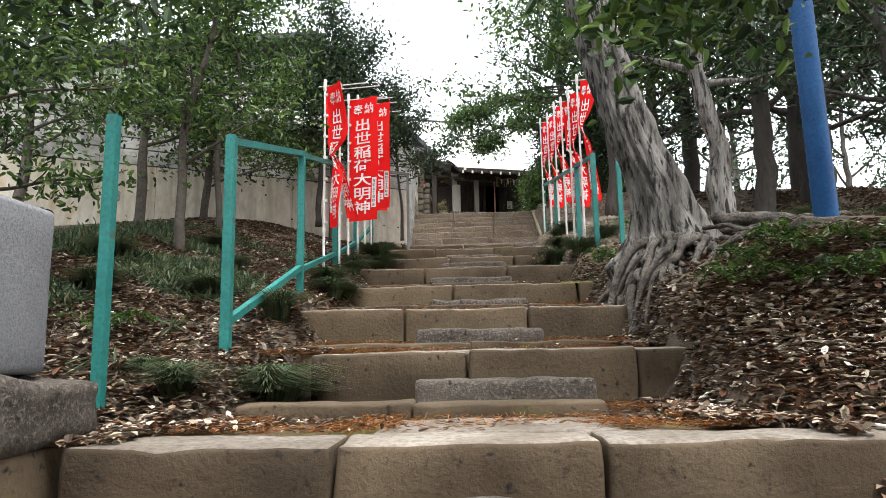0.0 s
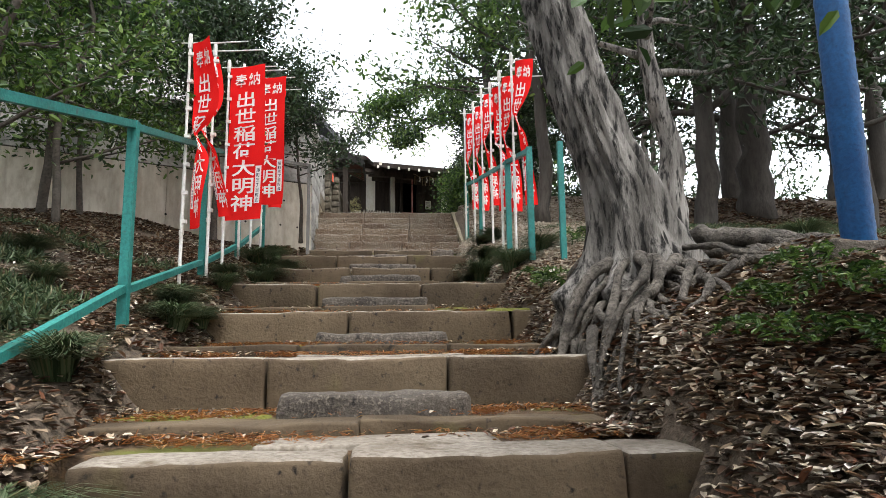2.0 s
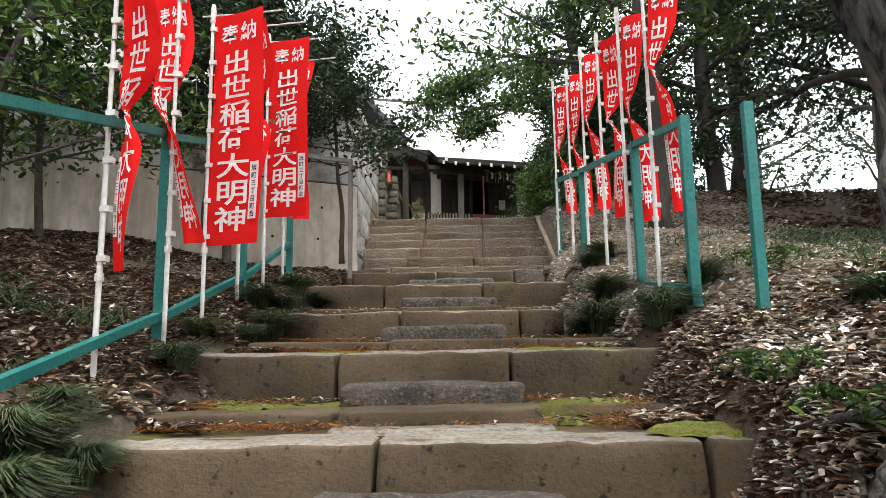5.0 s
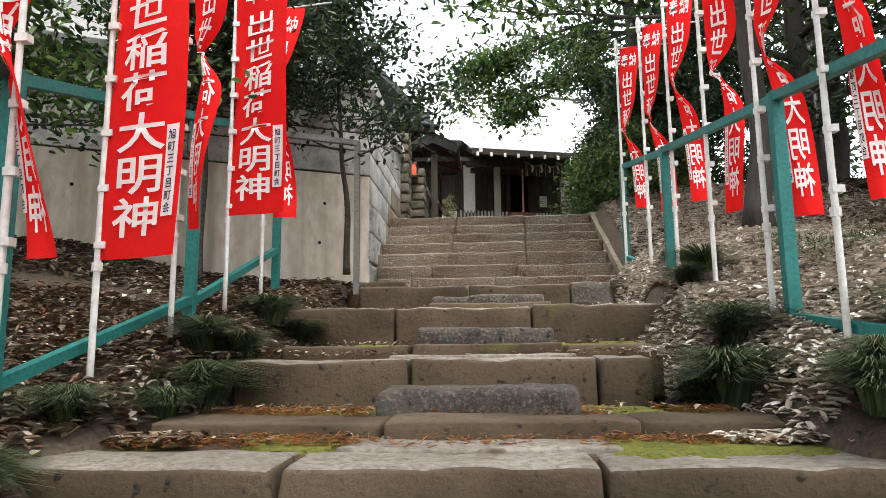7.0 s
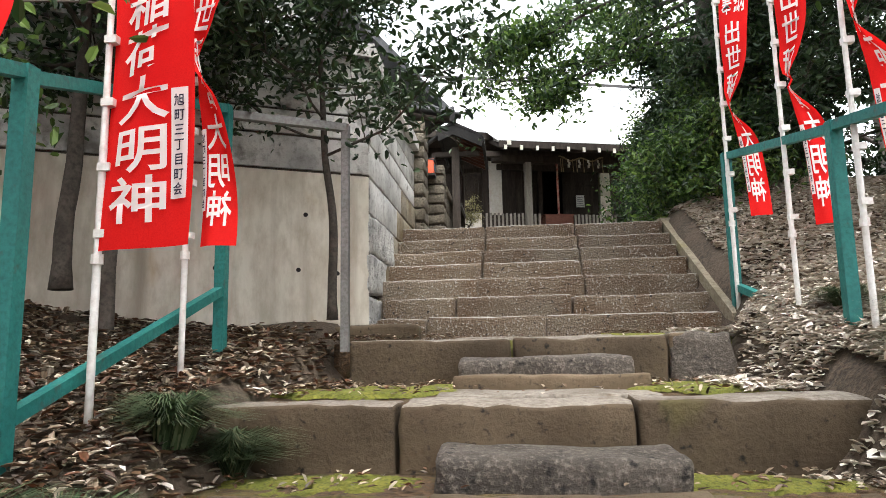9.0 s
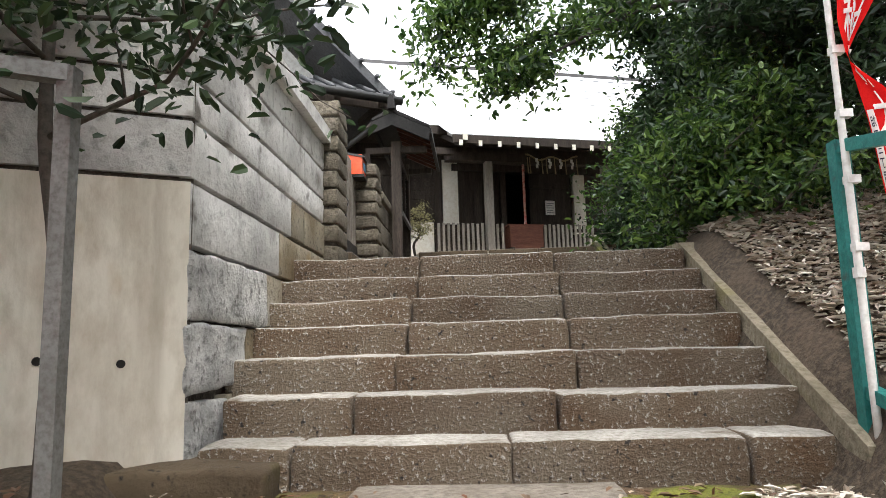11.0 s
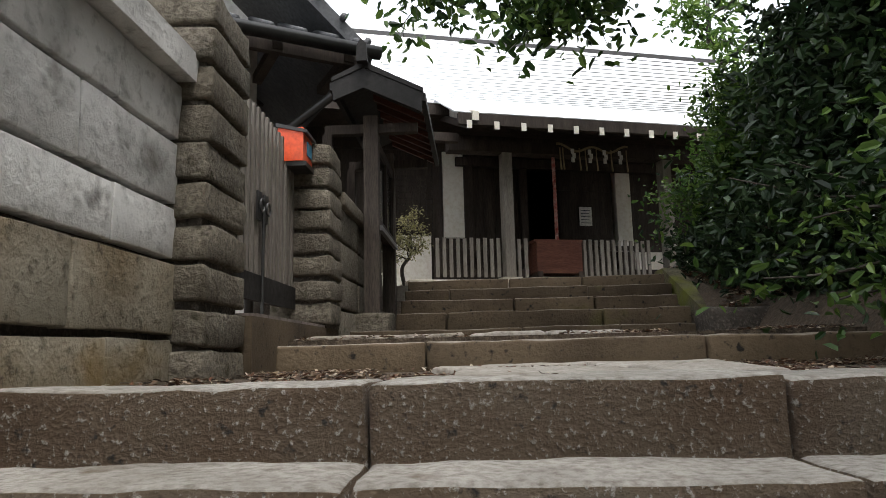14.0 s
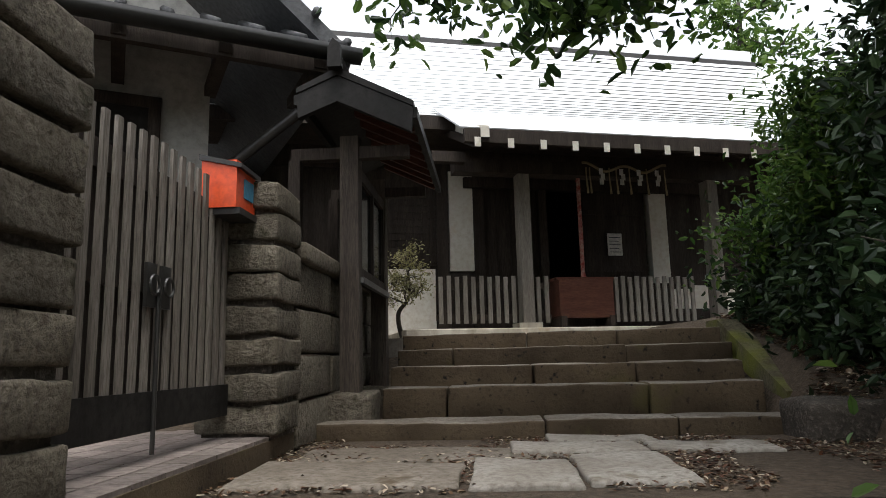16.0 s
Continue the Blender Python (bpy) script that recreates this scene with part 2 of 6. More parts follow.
M_BLUE = mat("ribbed_blue_plastic", (0.004, 0.055, 0.17), (0.007, 0.08, 0.22), (0.003, 0.035, 0.11), big=3, fine=40, rough=0.55, bump=0.2, spec=0.25)
M_PAPER = mat("white_paper", (0.72, 0.70, 0.66), (0.78, 0.76, 0.72), rough=0.8, bump=0.0)
M_ROPE = mat("straw_rope", (0.30, 0.23, 0.13), (0.38, 0.30, 0.18), (0.2, 0.15, 0.08), fine=60, bump=0.4)
M_ROPE_RED = mat("twisted_red_white_rope", (0.40, 0.07, 0.06), (0.55, 0.40, 0.34), (0.28, 0.05, 0.04), big=18, fine=50, bump=0.4)
M_PED = mat("pale_granite", (0.15, 0.155, 0.165), (0.21, 0.215, 0.225), (0.10, 0.10, 0.105), big=2, fine=80, bump=0.3, spots=4, spot_col=(0.09, 0.09, 0.09))
M_BRICKPAVE = mat("dark_paving_brick", (0.17, 0.14, 0.125), (0.24, 0.20, 0.18), (0.11, 0.09, 0.08), fine=30, bump=0.4, obrand=0.25)
M_SOFTGREEN = leaf_mat("grass_blades", [(0.016, 0.034, 0.012), (0.034, 0.062, 0.024), (0.058, 0.092, 0.038), (0.10, 0.13, 0.07), (0.13, 0.12, 0.055)], rough=0.5, light=0.2)
M_LEAF_PALE = leaf_mat("pale_olive_leaves", [(0.20, 0.19, 0.07), (0.34, 0.32, 0.14), (0.46, 0.44, 0.26), (0.16, 0.13, 0.07)], rough=0.5, light=0.3)
M_LITTER = leaf_mat("dry_leaf_litter", [(0.02, 0.012, 0.008), (0.065, 0.036, 0.02), (0.15, 0.09, 0.05), (0.12, 0.045, 0.02), (0.04, 0.025, 0.016), (0.26, 0.19, 0.12), (0.50, 0.43, 0.33), (0.035, 0.022, 0.014)], rough=0.5, light=0.1)
M_LITTER_PALE = leaf_mat("pale_dry_leaf_litter", [(0.16, 0.12, 0.08), (0.44, 0.385, 0.31), (0.60, 0.55, 0.475), (0.74, 0.70, 0.63), (0.52, 0.455, 0.375), (0.22, 0.16, 0.105)], rough=0.6, light=0.1)
M_NEEDLE = leaf_mat("orange_needles", [(0.26, 0.09, 0.022), (0.36, 0.15, 0.04), (0.18, 0.065, 0.025), (0.36, 0.22, 0.08)], rough=0.7, light=0.0)
M_LEAF = leaf_mat("evergreen_leaves", [(0.012, 0.030, 0.010), (0.025, 0.058, 0.014), (0.05, 0.10, 0.02), (0.085, 0.15, 0.032), (0.15, 0.23, 0.05)], rough=0.33, light=0.33)
# Brighter greens: the light on the lit bush is put into the colour.
M_LEAF_BRIGHT = leaf_mat("bright_lit_green_leaves", [(0.03, 0.07, 0.014), (0.06, 0.125, 0.024), (0.10, 0.18, 0.035), (0.15, 0.23, 0.05)], rough=0.38, light=0.4)
M_LEAF_DARK = leaf_mat("dark_forest_leaves", [(0.010, 0.022, 0.010), (0.02, 0.042, 0.016), (0.032, 0.062, 0.022), (0.05, 0.085, 0.03)], rough=0.4, light=0.2)
M_GLASS = mat("smoky_window_glass", (0.02, 0.022, 0.024), (0.03, 0.032, 0.034), rough=0.08, bump=0.0, spec=0.6)
# Near-black: the unlit depth of rooms and openings put into the colour.
M_DARKROOM = mat("interior_shade_black", (0.012, 0.010, 0.009), (0.02, 0.017, 0.015), rough=0.8, bump=0.1)


# ---- builders ----
def part(name, bm, material, parent=None, label="", bevel=0.0, smooth=False, seg=1, kind=""):
    """Links a bmesh as one mesh object, scaled from plan units to metres, under a thing or a part."""
    if bevel:
        bmesh.ops.bevel(bm, geom=[e for e in bm.edges if len(e.link_faces) == 2 and e.calc_face_angle(0) > 0.5], offset=bevel, segments=seg, affect="EDGES", profile=0.6)
    bmesh.ops.scale(bm, vec=(U, U, U), verts=bm.verts)
    bmesh.ops.recalc_face_normals(bm, faces=bm.faces)
    me = bpy.data.meshes.new(name)
    bm.to_mesh(me)
    bm.free()
    if smooth:
        me.polygons.foreach_set("use_smooth", [True] * len(me.polygons))
    me.materials.append(material)
    ob = new(name, me)
    if parent:
        ob.parent = parent
    if label:
        tagged(ob, label)
    if kind:
        tagged(ob, kind=kind)
    return ob


def raw(name, verts, faces, material, parent=None, smooth=False, label="", kind=""):
    """A large mesh from arrays, in plan units."""
    me = bpy.data.meshes.new(name)
    me.from_pydata((np.asarray(verts) * U).tolist(), [], faces.tolist() if hasattr(faces, "tolist") else faces)
    if smooth:
        me.polygons.foreach_set("use_smooth", [True] * len(me.polygons))
    me.materials.append(material)
    ob = new(name, me)
    if parent:
        ob.parent = parent
    if label:
        tagged(ob, label)
    if kind:
        tagged(ob, kind=kind)
    return ob


def thing(name, label, category, at=(0, 0, 0), turn=0.0, group="", kind=""):
    ob = new(name)
    ob.empty_display_size = 0.1
    ob.matrix_basis = pose(at[0] * U, at[1] * U, at[2] * U, 0, 0, turn)
    return tagged(ob, label, category, group, kind)


def box(bm, x0, x1, y0, y1, z0, z1, m=None):
    vs = [bm.verts.new((x, y, z)) for z in (z0, z1) for y in (y0, y1) for x in (x0, x1)]
    for f in ((0, 2, 3, 1), (4, 5, 7, 6), (0, 1, 5, 4), (2, 6, 7, 3), (0, 4, 6, 2), (1, 3, 7, 5)):
        bm.faces.new([vs[i] for i in f])
    if m:
        bmesh.ops.transform(bm, matrix=m, verts=vs)
    return vs


def prism(bm, outline, y0, y1):
    """A solid whose outline is drawn in x and z, from y0 to y1."""
    a, b = ([bm.verts.new((x, y, z)) for x, z in outline] for y in (y0, y1))
    bm.faces.new(a), bm.faces.new(b[::-1])
    n = len(outline)
    for i in range(n):
        bm.faces.new((a[i], b[i], b[(i + 1) % n], a[(i + 1) % n]))


def tube(bm, pts, radii, seg=8, rough=0.0, freq=6.0):
    """A swept round bar through pts."""
    pts = [Vector(p) for p in pts]
    if isinstance(radii, (int, float)):
        radii = [radii] * len(pts)
    rings, side = [], None
    for i, p in enumerate(pts):
        d = (pts[min(i + 1, len(pts) - 1)] - pts[max(i - 1, 0)]).normalized()
        if side is None:
            side = d.orthogonal().normalized()
        side = (side - d * side.dot(d)).normalized()
        other = d.cross(side)
        ring = []
        for k in range(seg):
            a = 2 * math.pi * k / seg
            r = radii[i]
            o = side * math.cos(a) + other * math.sin(a)
            if rough:
                r *= 1 + rough * noise.noise((p + o * r) * freq)
            ring.append(bm.verts.new(p + o * r))
        rings.append(ring)
    for a, b in zip(rings, rings[1:]):
        for k in range(seg):
            bm.faces.new((a[k], a[(k + 1) % seg], b[(k + 1) % seg], b[k]))
    bm.faces.new(rings[0][::-1]), bm.faces.new(rings[-1])


def smooth_path(pts, n):
    """n points along a smooth curve through pts."""
    pts = [Vector(p) for p in pts]
    ext = [pts[0] * 2 - pts[1]] + pts + [pts[-1] * 2 - pts[-2]]
    out = []
    for i in range(n):
        u = i / (n - 1) * (len(pts) - 1)
        k = min(int(u), len(pts) - 2)
        f = u - k
        p0, p1, p2, p3 = ext[k:k + 4]
        out.append(0.5 * ((2 * p1) + (p2 - p0) * f + (2 * p0 - 5 * p1 + 4 * p2 - p3) * f * f + (3 * p1 - p0 - 3 * p2 + p3) * f ** 3))
    return out


def stone(x0, x1, y0, y1, z0, z1, rough=0.012, cut=0.09, edge=0.022, seed=0.0):
    """A worn block: rounded edges, cut into small facets and roughened."""
    bm = bmesh.new()
    box(bm, x0, x1, y0, y1, z0, z1)
    bmesh.ops.bevel(bm, geom=list(bm.edges), offset=edge, segments=2, affect="EDGES", profile=0.55)
    for axis, lo, hi, step in ((0, x0, x1, cut), (1, y0, y1, cut * 1.2), (2, z0, z1, cut)):
        n = int((hi - lo) / step)
        for i in range(1, n):
            co, no = [0, 0, 0], [0, 0, 0]
            co[axis], no[axis] = lo + (hi - lo) * i / n, 1
            bmesh.ops.bisect_plane(bm, geom=list(bm.verts) + list(bm.edges) + list(bm.faces), plane_co=co, plane_no=no, dist=1e-4)
    mid = Vector(((x0 + x1) / 2, (y0 + y1) / 2, (z0 + z1) / 2))
    for v in bm.verts:
        q = v.co * 7.0 + Vector((seed, seed * 1.7, 0))
        v.co += noise.noise_vector(q) * rough + noise.noise_vector(q * 0.28) * rough * 1.2
        top = (v.co.z - z1) > -edge * 1.6
        front = v.co.y - y0 < edge * 1.6
        if top and front:  # chipped front edge
            c = noise.noise(Vector((v.co.x * 9 + seed, seed, v.co.y * 5)))
            if c > 0.1:
                v.co += (mid - v.co).normalized() * rough * 2.2 * c
    return bm


def leaf_cloud(centres, size, flat=0.0, curl=0.25, aspect=0.5, seed=1, droop=0.0, oval=True):
    """Diamond leaves of four corners, folded along the middle, at the given centres. Returns verts and faces."""
    rng = np.random.default_rng(seed)
    n = len(centres)
    d = rng.normal(size=(n, 3))
    d[:, 2] = d[:, 2] * (1 - flat) - droop
    d /= np.linalg.norm(d, axis=1)[:, None]
    up = rng.normal(size=(n, 3)) * (1 - flat) + np.array([0, 0, 1.0]) * flat * 2.5
    side = np.cross(d, up)
    side /= np.maximum(np.linalg.norm(side, axis=1), 1e-6)[:, None]
    up = np.cross(side, d)
    s = (size * rng.uniform(0.6, 1.3, n))[:, None]
    base, tip = centres - d * s * 0.5, centres + d * s * 0.5
    m = centres - d * s * 0.06
    l = m + side * s * aspect * 0.5 + up * s * curl * 0.5
    r = m - side * s * aspect * 0.5 + up * s * curl * 0.5
    if oval:
        w, lift = side * s * aspect * 0.5, up * s * curl * 0.5
        a1, a2 = centres - d * s * 0.28, centres + d * s * 0.18
        sag = up * s * rng.uniform(-0.25, 0.1, n)[:, None] * (0.3 + curl)
        verts = np.stack([base, a1 - w * 0.85 + lift * 0.85, a2 - w * 0.8 + lift * 0.8, tip + sag, a2 + w * 0.8 + lift * 0.8, a1 + w * 0.85 + lift * 0.85], 1).reshape(-1, 3)
        k = np.arange(n)[:, None] * 6
        return verts, np.concatenate([k + np.array([0, 1, 2, 3]), k + np.array([0, 3, 4, 5])])
    verts = np.stack([base, r, tip, l], 1).reshape(-1, 3)
    faces = np.arange(4 * n).reshape(n, 4)
    return verts, faces


def worn_toplit_faces(ob, worn):
    """Upward faces, trodden smooth, get a finish paled by top light painted in."""
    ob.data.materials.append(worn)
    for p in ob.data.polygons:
        # takes in the rounded nosing, whose highlight is painted too
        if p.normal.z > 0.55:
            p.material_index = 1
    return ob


# ---- the lie of the land ----
SIDE_Y = [-60, -6, 0.0, 2.4, 2.7, 3.5, 4.4, 5.65, 7.2, 8.5, 9.8, 11.2, 12.6, 13.5, 15.3, 17.0, 19.0, 20.5, 21.5, 30, 70]
SIDE_Z = [-2.0, -0.3, 0.02, 0.34, 0.5, 0.78, 1.06, 1.40, 1.78, 2.10, 2.46, 2.82, 3.08, 3.28, 4.22, 4.36, 4.50, 4.85, 5.02, 5.05, 5.6]
BANK_Y = [-60, -6, 2.0, 3.5, 4.6, 6.0, 9.0, 12.0, 14.0, 16.0, 20.0, 40]
BANK_Z = [0.3, 0.3, 0.42, 0.55, 0.70, 0.62, 0.42, 0.35, 0.45, 0.35, 0.25, 0.2]


def ease(v):
    v = min(1.0, max(0.0, v))
    return v * v * (3 - 2 * v)


def land(x, y):
    z = float(np.interp(y, SIDE_Y, SIDE_Z))
    if x > 1.05:
        z += float(np.interp(y, BANK_Y, BANK_Z)) * (0.30 * ease((x - 1.15) / 0.5) + 0.70 * ease((x - 1.3) / 1.6))
    if x < -1.6:
        z += 0.55 * ease((-1.7 - x) / 2.6) * ease((14 - y) / 2)
    right = 1.45 + 0.25 * ease((y - 12.7) / 0.5) + 0.35 * ease((y - 15.6) / 0.6)
    on_path = ease((x + 1.45) / 0.35) * ease((right - x) / 0.30)
    if y > 2.2:
        z -= 0.34 * on_path * ease((21 - y) / 1.0)
    z += 0.035 * noise.noise(Vector((x * 1.3, y * 1.3, 0))) + 0.018 * noise.noise(Vector((x * 5, y * 5, 3)))
    return z


def axis(lo, hi, fine_lo, fine_hi, step):
    inner = list(np.arange(fine_lo, fine_hi + 1e-6, step))
    left, right, d = [], [], step * 1.5
    v = fine_lo
    while v > lo:
        v -= d
        d *= 1.35
        left.append(max(v, lo))
    v, d = fine_hi, step * 1.5
    while v < hi:
        v += d
        d *= 1.35
        right.append(min(v, hi))
    return left[::-1] + inner + right


def build_ground():
    xs, ys = axis(-900, 900, -5.0, 6.0, 0.11), axis(-900, 900, -1.0, 20.0, 0.11)
    verts = [(x, y, land(x, y)) for y in ys for x in xs]
    w = len(xs)
    faces = [(j * w + i, j * w + i + 1, (j + 1) * w + i + 1, (j + 1) * w + i) for j in range(len(ys) - 1) for i in range(w - 1)]
    ob = raw("ground", verts, faces, M_SOIL, smooth=True)
    tagged(ob, "dark brown forest soil slope under fallen leaves", "ground", kind="structure")


build_ground()


# ---- stone stairs ----
stairs = thing("stone_stairs", "long flight of worn brown stone steps with rough half-height blocks", "stairs", kind="structure")
# front edge, top, left end, right end, joints
BIG = [
    (2.60, 0.69, -1.55, 1.68, (-0.52, 0.47)),
    (4.34, 1.035, -1.02, 1.42, (-0.02, 1.03)),
    (5.65, 1.40, -1.58, 1.42, (-0.535, 0.485)),
    (7.24, 1.76, -1.33, 1.38, (-0.17, 1.17)),
    (8.51, 2.115, -1.60, 1.48, (-0.54, 0.494)),
    (9.78, 2.435, -1.19, 0.96, (-0.267, 0.683)),
    (11.2, 2.78, -1.37, 1.38, (-0.538, 0.45)),
    (12.565, 3.07, -1.08, 1.24, (-0.05, 0.90)),
]
FLIGHT = [
    (13.525, 3.244, -1.10, 1.52, (-0.70, 0.215, 1.17)),
    (13.84, 3.42, -1.10, 1.52, (-0.495, 0.449)),
    (14.10, 3.60, -1.20, 1.52, (-0.32, 0.58)),
    (14.42, 3.77, -1.22, 1.52, (-0.29, 0.60)),
    (14.73, 3.93, -1.22, 1.52, (-0.296, 0.622)),
    (14.98, 4.085, -1.22, 1.52, (-0.278, 0.631)),
    (15.264, 4.257, -1.22, 1.52, (-0.278, 0.634)),
]


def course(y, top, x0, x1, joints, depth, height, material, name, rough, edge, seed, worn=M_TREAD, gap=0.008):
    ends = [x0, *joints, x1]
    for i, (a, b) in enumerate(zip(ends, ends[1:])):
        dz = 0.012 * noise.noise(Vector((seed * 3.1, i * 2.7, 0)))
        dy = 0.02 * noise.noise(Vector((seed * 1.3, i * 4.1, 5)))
        worn_toplit_faces(part(name, stone(a + gap, b - gap, y + dy, y + depth, top - height, top + dz, rough, 0.085, edge, seed + i * 7.3), material, stairs, smooth=True), worn)


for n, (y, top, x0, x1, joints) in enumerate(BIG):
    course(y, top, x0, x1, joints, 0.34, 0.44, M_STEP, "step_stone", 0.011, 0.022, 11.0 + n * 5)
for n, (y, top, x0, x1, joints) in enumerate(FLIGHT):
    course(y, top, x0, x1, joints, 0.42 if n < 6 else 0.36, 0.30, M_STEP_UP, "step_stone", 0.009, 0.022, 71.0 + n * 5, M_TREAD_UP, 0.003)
# rough blocks laid as half-height steps: front, back, top, left, right
HALVES = [
    (2.22, 2.60, 0.50, -0.28, 0.78), (3.97, 4.33, 0.87, -0.34, 0.70), (5.27, 5.64, 1.21, -0.42, 0.57), (6.86, 7.23, 1.575, -0.39, 0.59),
    (8.13, 8.50, 1.94, -0.46, 0.54), (9.40, 9.77, 2.30, -0.38, 0.55), (10.83, 11.19, 2.62, -0.34, 0.56), (12.22, 12.555, 2.95, -0.36, 0.62),
]
for n, (y0, y1, top, x0, x1) in enumerate(HALVES):
    part("half_step_block", stone(x0, x1, y0, y1, top - 0.34, top, 0.017, 0.065, 0.03, 131.0 + n * 9), M_GRANITE, stairs, "dark pitted granite half step", smooth=True)
# thin slabs lying on the treads: front, depth, top, left, right
THIN = [
    (3.54, 0.3, 0.775, -1.22, -0.31), (3.52, 0.3, 0.77, -0.30, 0.68), (5.0, 0.26, 1.105, -1.25, 0.0), (5.02, 0.26, 1.10, 0.01, 1.2),
    (6.35, 0.30, 1.475, -1.35, -0.45), (6.36, 0.34, 1.48, -0.44, 0.55), (6.40, 0.3, 1.475, 0.56, 1.25), (7.78, 0.30, 1.83, -1.35, -0.42), (7.76, 0.34, 1.84, -0.41, 0.58),
    (9.10, 0.28, 2.19, -1.25, -0.3), (9.08, 0.3, 2.195, -0.29, 0.72), (9.10, 0.28, 2.19, 0.73, 1.30), (10.52, 0.26, 2.50, -1.15, -0.35), (10.50, 0.30, 2.51, -0.34, 0.6), (10.55, 0.3, 2.50, 0.61, 1.15),
    (11.95, 0.3, 2.855, -0.36, 0.66),
]
for n, (y, d, top, x0, x1) in enumerate(THIN):
    part("thin_slab", stone(x0, x1, y, y + d, top - 0.12, top, 0.012, 0.10, 0.014, 211.0 + n * 5), M_STEP, stairs, smooth=True)
# treads of earth and worn flagstones between the courses
for n, (y, top, x0, x1, joints) in enumerate(BIG):
    y1 = (BIG[n + 1][0] if n < 7 else 13.6) + 0.1
    bm = bmesh.new()
    box(bm, max(x0, -1.5) - 0.15, min(x1, 1.35) + 0.1, y + 0.25, y1, top - 0.35, top - 0.012)
    for k in range(1, 18):
        bmesh.ops.bisect_plane(bm, geom=list(bm.verts) + list(bm.edges) + list(bm.faces), plane_co=(-1.7 + k * 0.19, 0, 0), plane_no=(1, 0, 0))
    for k in range(1, 8):
        bmesh.ops.bisect_plane(bm, geom=list(bm.verts) + list(bm.edges) + list(bm.faces), plane_co=(0, y + 0.25 + (y1 - y - 0.25) * k / 8, 0), plane_no=(0, 1, 0))
    for v in bm.verts:
        if v.co.z > top - 0.1:
            v.co.z += 0.02 * noise.noise(v.co * 4)
    part("earth_tread", bm, M_EARTH, stairs, "earth tread with moss and needles", smooth=True)
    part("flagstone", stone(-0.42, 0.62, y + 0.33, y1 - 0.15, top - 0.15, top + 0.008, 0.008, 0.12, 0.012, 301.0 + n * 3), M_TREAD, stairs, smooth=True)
FILLS = [(5.24, 5.66, 1.098), (6.62, 7.26, 1.470), (8.06, 8.53, 1.828), (9.36, 9.80, 2.184), (10.78, 11.22, 2.497)]
for y0, y1, top in FILLS:
    bm = bmesh.new()
    box(bm, -1.35, 1.28, y0, y1, top - 0.12, top)
    for k in range(1, 18):
        bmesh.ops.bisect_plane(bm, geom=list(bm.verts) + list(bm.edges) + list(bm.faces), plane_co=(-1.5 + k * 0.17, 0, 0), plane_no=(1, 0, 0))
    for k in range(1, 4):
        bmesh.ops.bisect_plane(bm, geom=list(bm.verts) + list(bm.edges) + list(bm.faces), plane_co=(0, y0 + (y1 - y0) * k / 4, 0), plane_no=(0, 1, 0))
    for v in bm.verts:
        if v.co.z > top - 0.05:
            v.co.z += 0.012 * noise.noise(v.co * 4)
    part("earth_tread", bm, M_EARTH, stairs, "mossy earth packed behind a slab", smooth=True)
bm = stone(-1.45, -0.72, 13.3, 13.75, 3.0, 3.19, 0.02, 0.1, 0.03, 5)
part("broken_step_stone", bm, M_STEP, stairs, smooth=True)
bm = stone(0.92, 1.27, 12.5, 12.9, 2.7, 3.085, 0.03, 0.07, 0.05, 9)
part("end_stone", bm, M_GRANITE, stairs, "dark rough end stone", smooth=True)

# sloping kerb beside the upper flight
bm = bmesh.new()
side = [(13.35, 3.0), (13.35, 3.22), (15.42, 4.31), (15.72, 4.33), (16.1, 4.28), (16.1, 4.0), (15.3, 3.8)]
a, b = ([bm.verts.new((x, y, z)) for y, z in side] for x in (1.525, 1.63))
bm.faces.new(a), bm.faces.new(b[::-1])
for i in range(len(side)):
    bm.faces.new((a[i], b[i], b[(i + 1) % len(side)], a[(i + 1) % len(side)]))
kerb = part("stair_kerb", bm, M_KERB, None, bevel=0.02, seg=2)
tagged(kerb, "sloping mossy concrete kerb beside the steps", "kerb", kind="structure")

# landing, far steps and platform
landing = thing("landing_pavement", "worn grey flagstones set in leaf-strewn earth", "pavement", kind="structure")
bm = bmesh.new()
box(bm, -1.3, 1.9, 15.55, 17.2, 3.9, 4.235)
part("earth_bed", bm, M_SOIL, landing)
bm = bmesh.new()
box(bm, -1.3, 1.9, 17.2, 19.75, 4.0, 4.40)
part("earth_bed", bm, M_SOIL, landing)
rng = random.Random(4)
for x0, x1, y0, y1, z in ((-0.1, 0.46, 15.58, 16.1, 4.252), (0.48, 0.80, 15.6, 16.15, 4.254), (-0.2, 0.4, 16.12, 16.7, 4.25), (0.42, 0.84, 16.17, 16.75, 4.255), (-0.1, 0.5, 16.72, 17.05, 4.25), (0.52, 0.86, 16.77, 17.06, 4.252),
                          (-0.95, -0.1, 17.35, 17.9, 4.41), (-0.06, 0.33, 17.35, 17.95, 4.415), (0.36, 0.75, 17.4, 18.1, 4.418), (-0.9, 0.25, 17.95, 18.35, 4.41), (0.1, 0.72, 18.12, 18.5, 4.42), (0.75, 1.35, 18.2, 18.45, 4.418), (0.3, 0.85, 18.55, 18.82, 4.415)):
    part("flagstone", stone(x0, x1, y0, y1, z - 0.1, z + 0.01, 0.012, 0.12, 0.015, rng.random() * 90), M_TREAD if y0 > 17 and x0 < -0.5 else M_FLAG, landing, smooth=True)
upper = thing("upper_steps", "low dark stone steps up to the shrine platform", "stairs", kind="structure")
